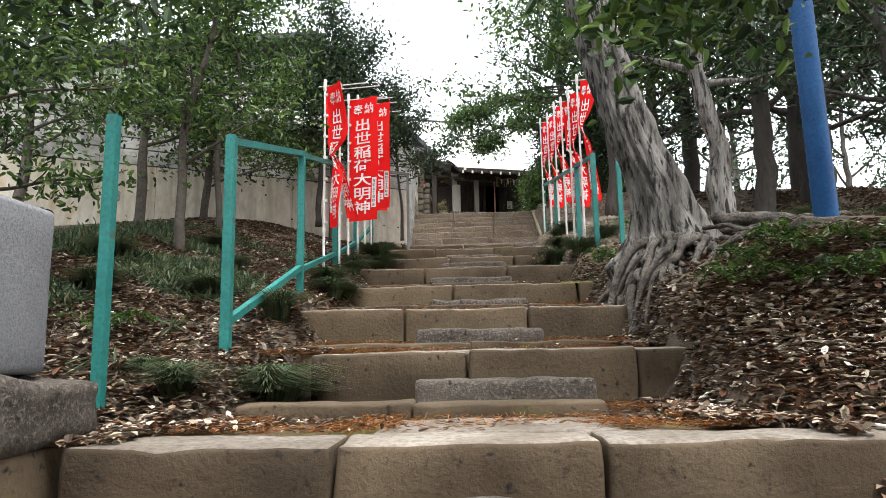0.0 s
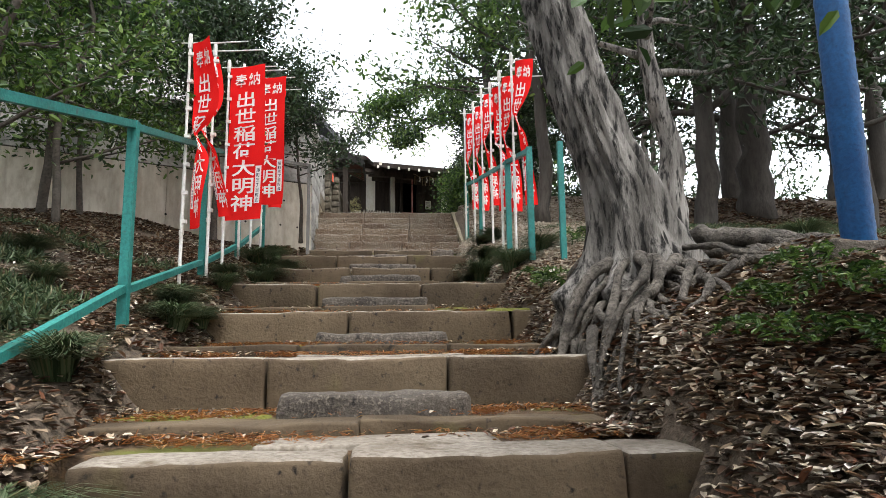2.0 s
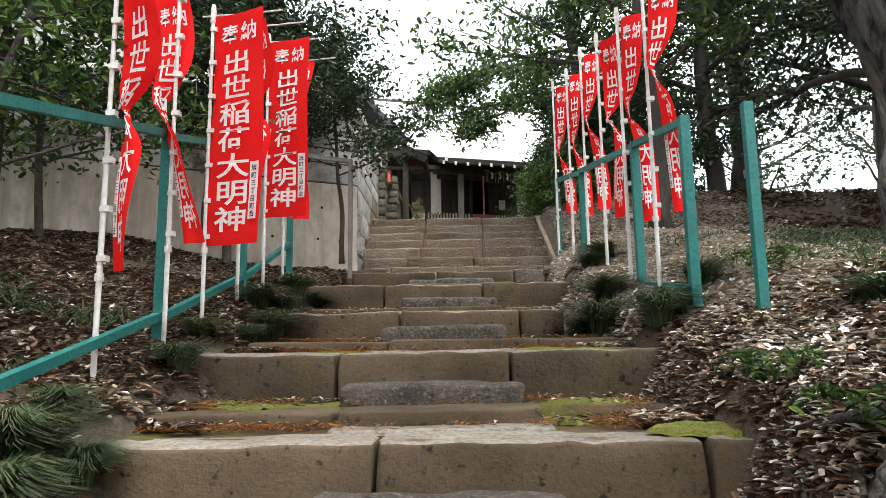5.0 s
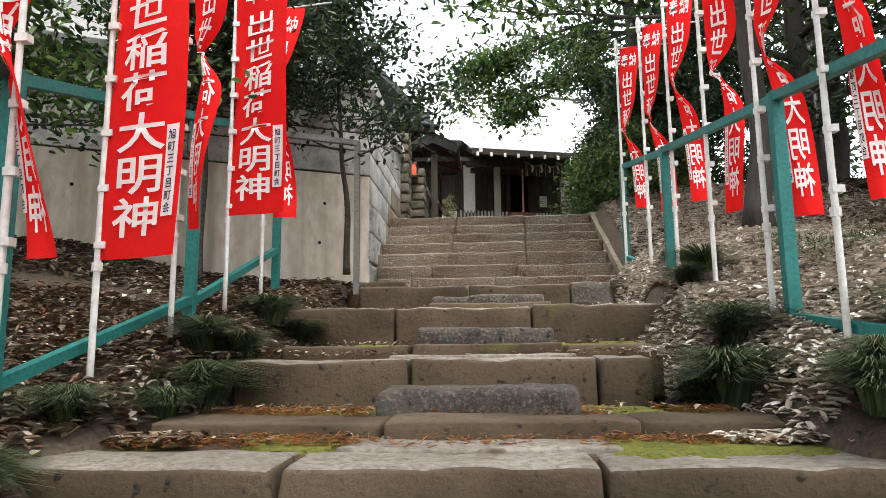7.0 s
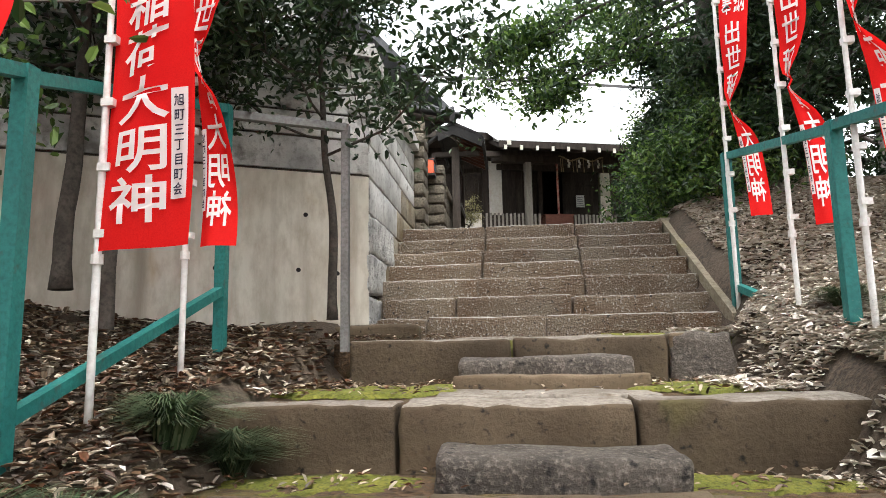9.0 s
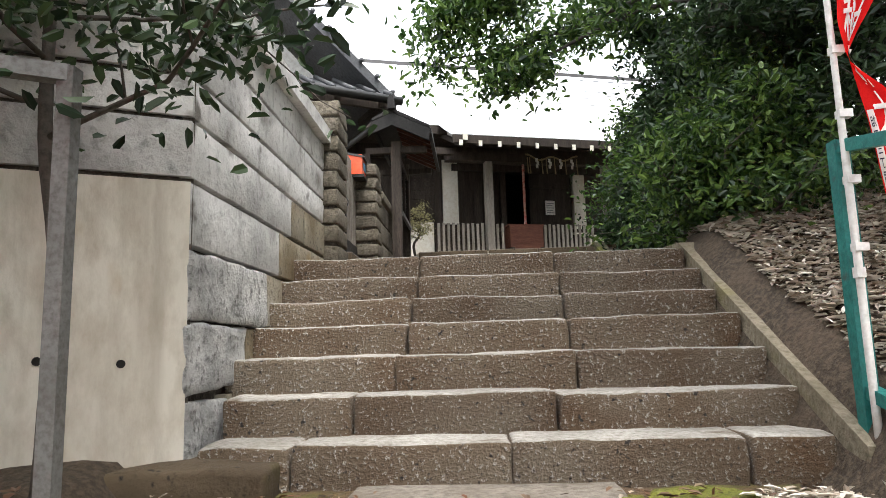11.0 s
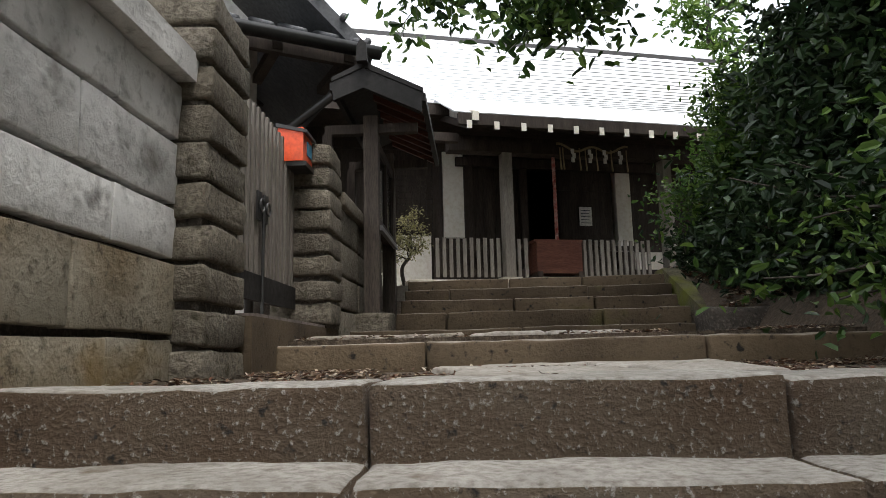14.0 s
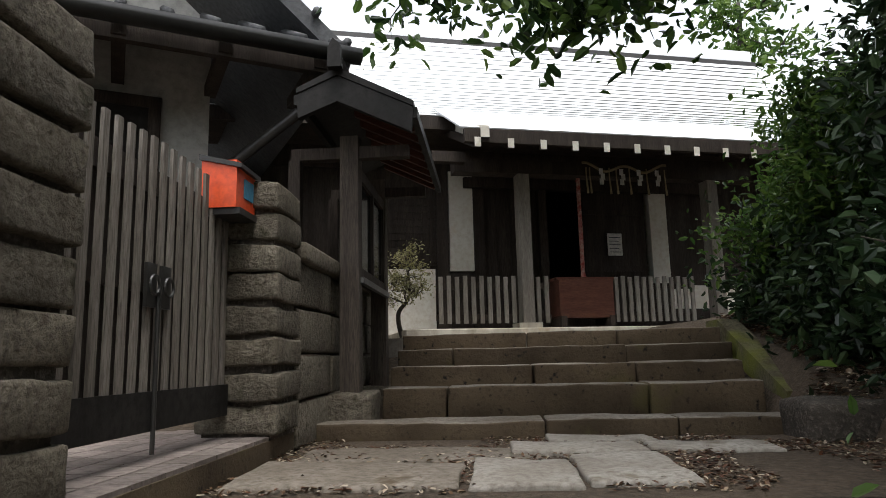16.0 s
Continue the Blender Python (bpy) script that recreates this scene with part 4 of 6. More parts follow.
sbox("side_wall", -2.6, -2.5, HY, HY + 2.4, 5.0, 7.8, M_WOOD_DK, 0)
sbox("side_wall", 4.8, 4.9, HY, HY + 2.4, 5.0, 7.8, M_WOOD_DK, 0)
sbox("hall_floor", -0.2, 2.2, 22.3, HY + 2.2, 5.1, 5.35, M_WOOD_DK, 0)
sbox("inner_ceiling", -2.5, 4.8, HY + 0.1, HY + 2.3, 7.42, 7.5, M_WOOD_DK, 0)
# main roof: front slope in lapped metal sheets, back slope plain
ROWS_N = 22
EY, EZ, RY, RZ = 22.15, 7.42, 25.9, 10.25
for i in range(ROWS_N):
    f0, f1 = i / ROWS_N, (i + 1) / ROWS_N
    sag = lambda f: -0.28 * math.sin(math.pi * f)
    y0, y1 = EY + (RY - EY) * f0, EY + (RY - EY) * f1
    z0, z1 = EZ + (RZ - EZ) * f0 + sag(f0), EZ + (RZ - EZ) * f1 + sag(f1)
    bm = bmesh.new()
    vs = [(-3.3, y0 - 0.006, z0 + 0.002), (5.9, y0 - 0.02, z0 + 0.012), (5.9, y1, z1), (-3.3, y1, z1)]
    top = [bm.verts.new((hx(x, 21.8), y - 21.13, z - 5.05)) for x, y, z in vs]
    low = [bm.verts.new((hx(x, 21.8), y - 21.13, z - 5.05 - 0.006)) for x, y, z in vs]
    bm.faces.new(top), bm.faces.new(low[::-1])
    for k in range(4):
        bm.faces.new((top[k], low[k], low[(k + 1) % 4], top[(k + 1) % 4]))
    part("roof_sheet", bm, M_ROOF_MET, sh)
bm = bmesh.new()
prism(bm, [(-3.8, 5.1), (6.2, 5.1), (6.2, 5.32), (-3.8, 5.32)], 4.62, 4.97)
part("ridge_cap", bm, M_ROOF_MET, sh, bevel=0.03)
bm = bmesh.new()
prism(bm, [(-3.85, 5.00), (6.25, 5.00), (6.25, 5.09), (-3.85, 5.09)], 4.57, 5.02)
part("ridge_band", bm, M_BLACK, sh)
bm = bmesh.new()
a, b = ([bm.verts.new((x, y, z)) for y, z in ((4.87, 5.1), (8.47, 2.4), (8.47, 2.3), (4.87, 4.95))] for x in (-3.8, 6.2))
bm.faces.new(a), bm.faces.new(b[::-1])
for k in range(4):
    bm.faces.new((a[k], b[k], b[(k + 1) % 4], a[(k + 1) % 4]))
part("back_roof", bm, M_ROOF_MET, sh)
sbox("eave_board", -3.3, 5.9, 22.12, 22.20, 7.26, 7.40, M_WOOD_DK, 0)
sbox("soffit", -3.2, 5.8, 22.2, 23.05, 7.30, 7.36, M_WOOD_DK, 0)
# porch roof: front eave with white-tipped rafters
for i in range(10):
    y0, y1 = 21.15 + 0.115 * i, 21.15 + 0.115 * (i + 1)
    z0, z1 = 6.93 + 0.06 * i, 6.93 + 0.06 * (i + 1)
    bm = bmesh.new()
    box(bm, hx(-0.08, 21.13), hx(3.3, 21.13), 0, 0.13, -0.012, 0.006)
    bmesh.ops.rotate(bm, verts=bm.verts, matrix=Matrix.Rotation(math.atan2(0.06, 0.115), 3, "X"))
    bmesh.ops.translate(bm, verts=bm.verts, vec=(0, y0 - 21.13, z0 - 5.05 + 0.012))
    part("porch_roof_sheet", bm, M_ROOF_MET, sh)
sbox("porch_fascia", -0.06, 3.28, 21.13, 21.19, 6.80, 6.93, M_WOOD_DK, 0)
bm = bmesh.new()
a, b = ([bm.verts.new((hx(x, 21.8), y - 21.13, z - 5.05)) for y, z in ((21.1, 6.84), (22.4, 7.32), (22.4, 7.46), (21.1, 6.95))] for x in (-0.13, -0.06))
bm.faces.new(a), bm.faces.new(b[::-1])
for k in range(4):
    bm.faces.new((a[k], b[k], b[(k + 1) % 4], a[(k + 1) % 4]))
part("barge_board", bm, M_PLASTER, sh, "white painted barge board")
sbox("barge_end", -0.40, -0.10, 21.5, 21.6, 6.72, 6.82, M_WOOD_DK)
for i in range(11):
    x = 0.06 + i * 0.29
    bm = bmesh.new()
    a, b = ([bm.verts.new((hx(xx, 21.13), y - 21.13, z - 5.05)) for y, z in ((21.17, 6.76), (22.5, 7.33), (22.5, 7.41), (21.17, 6.84))] for xx in (x - 0.025, x + 0.025))
    bm.faces.new(a), bm.faces.new(b[::-1])
    for k in range(4):
        bm.faces.new((a[k], b[k], b[(k + 1) % 4], a[(k + 1) % 4]))
    r = part("rafter", bm, M_WOOD_DK, sh)
    sbox("rafter_tip", x - 0.027, x + 0.027, 21.122, 21.132 - 0.004, 6.755, 6.845, M_PLASTER, 0, "white painted rafter end", parent=r)
# low slatted fence across the porch
pf = thing("porch_fence", "low weathered wooden picket fence across the shrine porch", "fence", at=hall_at(0.9, 21.85, 5.13), turn=HALL_TURN)
for seg0, seg1 in ((-0.42, 0.34), (0.50, 0.66), (1.28, 2.15)):
    n = max(2, int((seg1 - seg0) / 0.072))
    for i in range(n):
        x = (seg0 + (seg1 - seg0) * (i + 0.5) / n - 0.9) * 1.091
        bm = bmesh.new()
        box(bm, x - 0.02, x + 0.02, -0.012, 0.012, 0.06, 0.52 + 0.01 * (i % 2))
        part("picket", bm, M_WOOD_PALE, pf, bevel=0.003)
    for z in (0.12, 0.43):
        bm = bmesh.new()
        box(bm, (seg0 - 0.9) * 1.091, (seg1 - 0.9) * 1.091, 0.013, 0.04, z - 0.03, z + 0.03)
        part("rail", bm, M_WOOD_DK, pf)
ob_ = thing("offertory_box", "red-brown wooden offertory box with a slatted top", "offertory box", at=hall_at(0.96, 21.9, 5.13), turn=HALL_TURN)
bm = bmesh.new()
box(bm, -0.29, 0.29, -0.15, 0.17, 0.10, 0.48)
part("body", bm, M_WOOD_RED, ob_, bevel=0.01)
for x in (-0.26, 0.26):
    bm = bmesh.new()
    box(bm, x - 0.03, x + 0.03, -0.17, 0.19, 0.0, 0.12)
    part("foot", bm, M_WOOD_DK, ob_)
for i in range(8):
    bm = bmesh.new()
    y = -0.13 + i * 0.04
    box(bm, -0.31, 0.31, y - 0.01, y + 0.01, 0.482, 0.51)
    part("slat", bm, M_WOOD_RED, ob_)
# bell rope, sacred rope and paper streamers
br = thing("bell_rope", "thick twisted red and white bell rope hanging under the porch", "rope", at=hall_at(1.0, 21.95, 5.73), turn=HALL_TURN)
bm = bmesh.new()
for ph in (0, 2.09, 4.18):
    tube(bm, [(0.010 * math.cos(z * 40 + ph), 0.010 * math.sin(z * 40 + ph), z) for z in np.linspace(0.0, 1.08, 60)], 0.014, 6)
part("strand", bm, M_ROPE_RED, br, smooth=True)
bm = bmesh.new()
tube(bm, [(0, 0, -0.12), (0, 0, -0.06), (0, 0, 0.02)], [0.035, 0.03, 0.016], 8)
part("tassel", bm, M_ROPE_RED, br)
sr = thing("sacred_rope", "straw rope with white zigzag paper streamers and straw tassels", "rope", at=hall_at(1.48, 21.78, 6.82), turn=HALL_TURN)
bm = bmesh.new()
tube(bm, [(x, 0, 0.035 * math.cos(x * 14) - 0.03 * (1 - (x / 0.5) ** 2)) for x in np.linspace(-0.48, 0.48, 30)], 0.014, 6)
part("rope", bm, M_ROPE, sr, smooth=True)
for i, x in enumerate((-0.28, -0.05, 0.15, 0.36)):
    bm = bmesh.new()
    for k in range(3):
        box(bm, x - 0.025 + 0.018 * (k % 2), x + 0.02 + 0.018 * (k % 2), -0.02 - 0.004 * k, -0.018 - 0.004 * k, -0.10 - 0.055 * k, -0.035 - 0.055 * k)
    part("paper_streamer", bm, M_PAPER, sr)
for i, x in enumerate((-0.44, -0.40, -0.18, -0.1, 0.05, 0.25, 0.46)):
    bm = bmesh.new()
    tube(bm, [(x, 0, -0.02), (x, 0, -0.12), (x + 0.01, 0, -0.30)], [0.008, 0.006, 0.012], 6)
    part("straw_tassel", bm, M_ROPE, sr)


# ---- fences of angle iron ----
def bar(bm, p, q, w):
    p, q = Vector(p), Vector(q)
    d = (q - p).normalized()
    s = d.cross(Vector((0, 0, 1)) if abs(d.z) < 0.9 else Vector((0, 1, 0))).normalized()
    u = s.cross(d)
    vs = []
    for c in (p, q):
        for a, b in ((-1, -1), (1, -1), (1, 1), (-1, 1)):
            vs.append(bm.verts.new(c + s * a * w / 2 + u * b * w / 2))
    bm.faces.new(vs[3::-1]), bm.faces.new(vs[4:])
    for k in range(4):
        bm.faces.new((vs[k], vs[(k + 1) % 4], vs[4 + (k + 1) % 4], vs[4 + k]))


def fence(posts, label, low=0.06):
    t = thing("metal_fence", label, "fence", at=(posts[0][0], posts[0][1], posts[0][2]))
    o = Vector(posts[0][:3])
    for x, y, z0, z1 in posts:
        bm = bmesh.new()
        bar(bm, Vector((x, y, z0 - 0.3)) - o, Vector((x, y, z1)) - o, 0.062)
        part("post", bm, M_TEAL, t, bevel=0.005)
    for a, b in zip(posts, posts[1:]):
        for h, nm in ((None, "top_rail"), (low, "bottom_rail")):
            bm = bmesh.new()
            za, zb = ((a[3] - 0.03, b[3] - 0.03) if h is None else (a[2] + h, b[2] + h))
            bar(bm, Vector((a[0], a[1] + 0.034, za)) - o, Vector((b[0], b[1] - 0.034, zb)) - o, 0.05)
            part(nm, bm, M_TEAL, t, bevel=0.004)
    return t


fence([(-1.58, 4.4, 1.20, 2.51), (-1.60, 6.4, 1.80, 3.02), (-1.74, 8.8, 2.30, 3.61), (-1.75, 10.5, 2.74, 4.04), (-1.73, 12.14, 3.30, 4.50)], "teal painted angle-iron fence climbing beside the steps")
fence([(1.70, 8.77, 2.43, 3.63), (1.66, 9.82, 2.55, 3.79), (1.62, 11.85, 2.98, 4.12), (1.60, 13.45, 3.35, 4.42)], "teal painted angle-iron fence on the bank")
for x, y, z0, z1 in ((-1.86, 3.42, 0.93, 2.30), (1.93, 8.35, 2.3, 3.56)):
    t = thing("fence_post", "lone teal painted iron fence post with chipped paint", "post", at=(x, y, z0))
    bm = bmesh.new()
    bar(bm, (0, 0, -0.3), (0, 0, z1 - z0), 0.055)
    part("post", bm, M_TEAL, t, bevel=0.004)
    bm = bmesh.new()
    bar(bm, (0, 0.03, z1 - z0 - 0.45), (0, 0.036, z1 - z0 - 0.40), 0.05)
    part("cleat", bm, M_GREYRAIL, t)
gr = thing("grey_handrail", "dull grey pipe barrier at the foot of the wall", "handrail", at=(-1.09, 12.55, 3.1))
for pts, nm in (([(0, 0, -0.1), (0, 0, 1.38)], "post"), ([(0.0, 0, 1.36), (-0.62, -0.35, 1.36)], "top_rail")):
    bm = bmesh.new()
    bar(bm, pts[0], pts[1], 0.05)
    part(nm, bm, M_GREYRAIL, gr, bevel=0.006)

# ---- votive banners ----
GLYPHS = {}


def glyph(ch):
    """A character as flat triangles in a unit square, from the built-in font."""
    if ch not in GLYPHS:
        cu = bpy.data.curves.new("glyph", "FONT")
        cu.body, cu.resolution_u, cu.offset = ch, 3, 0.016
        o = bpy.data.objects.new("glyph", cu)
        me = o.to_mesh()
        bm = bmesh.new()
        bm.from_mesh(me)
        o.to_mesh_clear()
        bpy.data.objects.remove(o)
        bpy.data.curves.remove(cu)
        GLYPHS[ch] = bm
    return GLYPHS[ch]


def banner(at, out, twist, seed, turned=-0.2, slim=1.0, drift=0.0):
    """A tall cloth banner on a pole. out: +1 if the cloth hangs on the +x side; twist: None or where it is wrung, from the top."""
    label = "red banner with white characters on a pole" + (", wrung by wind" if twist else ", hanging flat")
    t = thing("votive_banner", label, "banner", at=at, group="votive banners along the steps")
    h, w, cut = 2.46, 0.45, 1.79
    rng = random.Random(seed)
    ph, amp = rng.uniform(0, 6), rng.uniform(0.008, 0.02)
    turn_z = turned + rng.uniform(-0.1, 0.1)

    def cloth(s, v):
        x, wid, ang, yo = w * 0.5, 1.0, 0.0, 0.0
        if twist:
            k = math.exp(-((v - twist) / 0.10) ** 2)
            wid = (1 - 0.80 * k) * (0.80 if v < twist else 0.52) * slim
            ang = math.pi * ease((v - twist + 0.13) / 0.26) + 0.35 * math.sin(v * 5 + ph)
            x = w * (0.36 - 0.22 * k + 0.08 * math.sin(v * 4 + ph) * (v > twist))
            yo = 0.05 * math.sin(v * 7 + ph)
            if v < twist:  # the upper part is pulled in towards the knot
                x = w * (0.5 * wid + 0.03)
        a = w * wid * (s - 0.5)
        sway = amp * math.sin(s * 5 + v * 6 + ph) + 0.02 * math.sin(v * 3 + ph) * s
        px, py = x + a * math.cos(ang), yo + a * math.sin(ang) + sway
        px += 0.02 * v * v * math.sin(ph) * 2 + drift * (1 - v)
        c, sn = math.cos(turn_z), math.sin(turn_z)
        return Vector((out * (px * c - py * sn) + 0.02 * out, px * sn + py * c, h - 0.10 - cut * v))

    bm = bmesh.new()
    ns, nv = 10, 44
    grid = [[bm.verts.new(cloth(i / ns, j / nv)) for i in range(ns + 1)] for j in range(nv + 1)]
    for j in range(nv):
        for i in range(ns):
            bm.faces.new((grid[j][i], grid[j][i + 1], grid[j + 1][i + 1], grid[j + 1][i]))
    ob = part("cloth", bm, M_RED, t, smooth=True)

    def lay(shape, s0, s1, v0, v1, off=0.007, m=M_WHITE_PRINT, name="character", parent=None, flip=False):
        """Lays a flat shape of the unit square on the cloth, on the side that faces down the steps."""
        b2 = shape.copy()
        for v in b2.verts:
            s, q = s0 + (s1 - s0) * v.co.x, v1 + (v0 - v1) * v.co.y
            if out < 0:
                s = 1 - s
            p = cloth(s, q)
            du, dv = cloth(s + 0.01, q) - p, cloth(s, q + 0.01) - p
            nrm = du.cross(dv).normalized() * (-out if not flip else out)
            v.co = p - nrm * off if nrm.y > 0 else p + nrm * off
        return part(name, b2, m, parent or ob)

    for ch, s0 in (("奉", 0.13), ("納", 0.53)):
        lay(glyph(ch), s0, s0 + 0.36, 0.035, 0.125)
    for i, ch in enumerate("出世稲荷大明神"):
        v0 = 0.155 + i * 0.112
        lay(glyph(ch), 0.16, 0.78, v0, v0 + 0.108)
    q = bmesh.new()
    for j in range(22):
        for i in range(3):
            q.faces.new([q.verts.new((x / 3, y / 22, 0)) for x, y in ((i, j), (i + 1, j), (i + 1, j + 1), (i, j + 1))])
    lb_ = lay(q, 0.79, 0.95, 0.66, 0.90, 0.009, name="label_strip")
    for i, ch in enumerate("旭町三丁目町会"):
        lay(glyph(ch), 0.82, 0.92, 0.67 + i * 0.032, 0.698 + i * 0.032, 0.013, M_INK, "label_character", lb_)
    bm = bmesh.new()
    tube(bm, [(0, 0, z) for z in np.linspace(-0.25, h, 8)], [0.016] * 4 + [0.0135] * 4, 8)
    pole = part("pole", bm, M_POLE, t, smooth=True)
    bm = bmesh.new()
    tube(bm, [(-0.08 * out, 0.0, h - 0.09), (0.25 * out, -0.02, h - 0.085), (0.55 * out, -0.06, h - 0.08)], 0.007, 6)
    part("crossbar", bm, M_POLE, t)
    bm = bmesh.new()
    tube(bm, [(0, 0, h - 0.14), (0, 0, h - 0.04), (0, 0, h + 0.005)], [0.022, 0.022, 0.016], 8)
    part("cap", bm, M_POLE, pole)
    bm = bmesh.new()
    tube(bm, [(0, 0, 0.52), (0, 0, 0.56)], [0.024, 0.024], 8)
    part("clamp", bm, M_POLE, pole)
    for k in range(7):
        z = h - 0.2 - k * 0.27
        bm = bmesh.new()
        box(bm, -0.012 if out > 0 else -0.04, 0.04 if out > 0 else 0.012, -0.02, 0.02, z - 0.016, z + 0.016)
        part("tab", bm, M_POLE, t)
    return t


for n, (x, y, z, tw) in enumerate(((-1.72, 8.0, 1.99, 0.50), (-1.67, 8.72, 2.25, 0.48), (-1.66, 9.32, 2.33, None), (-1.64, 10.03, 2.60, 0.40), (-1.655, 10.83, 2.84, None), (-1.65, 11.53, 2.95, 0.45))):
    banner((x, y, z), 1, tw, 20 + n, -0.25 if tw is None else -0.5, 0.75, -0.34 if n == 1 else 0.0)
for n, (x, y, z, tw) in enumerate(((1.635, 9.28, 2.50, 0.40), (1.60, 9.91, 2.55, 0.46), (1.63, 10.84, 2.78, 0.46), (1.63, 11.67, 3.02, 0.44), (1.60, 12.41, 3.09, 0.50), (1.58, 13.37, 3.33, 0.52))):
    banner((x, y, z), 1, tw, 60 + n, -0.75, 0.58)

# ---- blue guy-wire guard ----
gp = thing("blue_wire_guard", "tall ribbed blue plastic guard tube leaning on a concrete footing", "cable guard", at=(2.79, 5.3, 2.0))
bm = bmesh.new()
tube(bm, [(-0.0 + 0.03 * z / 1.8 - (0.05 * z / 1.8), 0, z) for z in np.linspace(-0.05, 1.85, 40)], [0.088 + (0.004 if i % 2 else 0) for i in range(40)], 18)
part("tube", bm, M_BLUE, gp, smooth=True)
bm = bmesh.new()
tube(bm, [(-0.02, 0, 1.8), (-0.06, 0.02, 3.2), (-0.3, 0.1, 9.0)], 0.012, 6)
part("wire", bm, M_GREYRAIL, gp)
bm = stone(2.5, 4.0, 5.1, 5.75, 1.6, 1.99, 0.02, 0.14, 0.03, 8)
ob = part("concrete_footing", bm, M_GRANITE, smooth=True)
tagged(ob, "long dark mossy concrete footing on the bank", "footing")

# ---- stone monument at the foot of the stairs ----
mo = thing("stone_monument", "pale granite pillar on a rough stone base", "monument", at=(-2.06, 2.55, 0.42))
part("pillar", stone(-0.34, 0.32, -0.2, 0.25, 0.55, 1.22, 0.006, 0.12, 0.03, 4), M_PED, mo, smooth=True)
part("base", stone(-0.5, 0.5, -0.3, 0.35, 0.28, 0.55, 0.03, 0.09, 0.05, 14), M_GRANITE, mo, smooth=True)
part("plinth", stone(-0.45, 0.46, -0.26, 0.3, -0.25, 0.28, 0.02, 0.1, 0.03, 24), M_STEP, mo, smooth=True)
# clay pipe end and stones by the fence
dp = thing("clay_pipe", "old clay pipe end lying in leaves on the bank", "pipe", at=(1.52, 11.5, 2.9), turn=-14)
bm = bmesh.new()
n = 20
for r0, y in ((0.09, 0),):
    rings = []
    for rr, yy in ((0.09, 0), (0.07, 0), (0.07, 0.4), (0.09, 0.4)):
        rings.append([bm.verts.new((rr * math.cos(2 * math.pi * k / n), yy, rr * math.sin(2 * math.pi * k / n))) for k in range(n)])
    for a, b in zip(rings, rings[1:] + rings[:1]):
        for k in range(n):
            bm.faces.new((a[k], a[(k + 1) % n], b[(k + 1) % n], b[k]))
part("pipe", bm, M_GRANITE, dp, smooth=True)


# ---- trees ----
def bough(start, way, length, rng, bend=0.35, n=7, up=0.1):
    pts, d = [Vector(start)], Vector(way).normalized()
    for i in range(n):
        d = (d + Vector((rng.gauss(0, bend), rng.gauss(0, bend), rng.gauss(up, bend * 0.6))) * 0.5).normalized()
        pts.append(pts[-1] + d * length / n)
    return pts



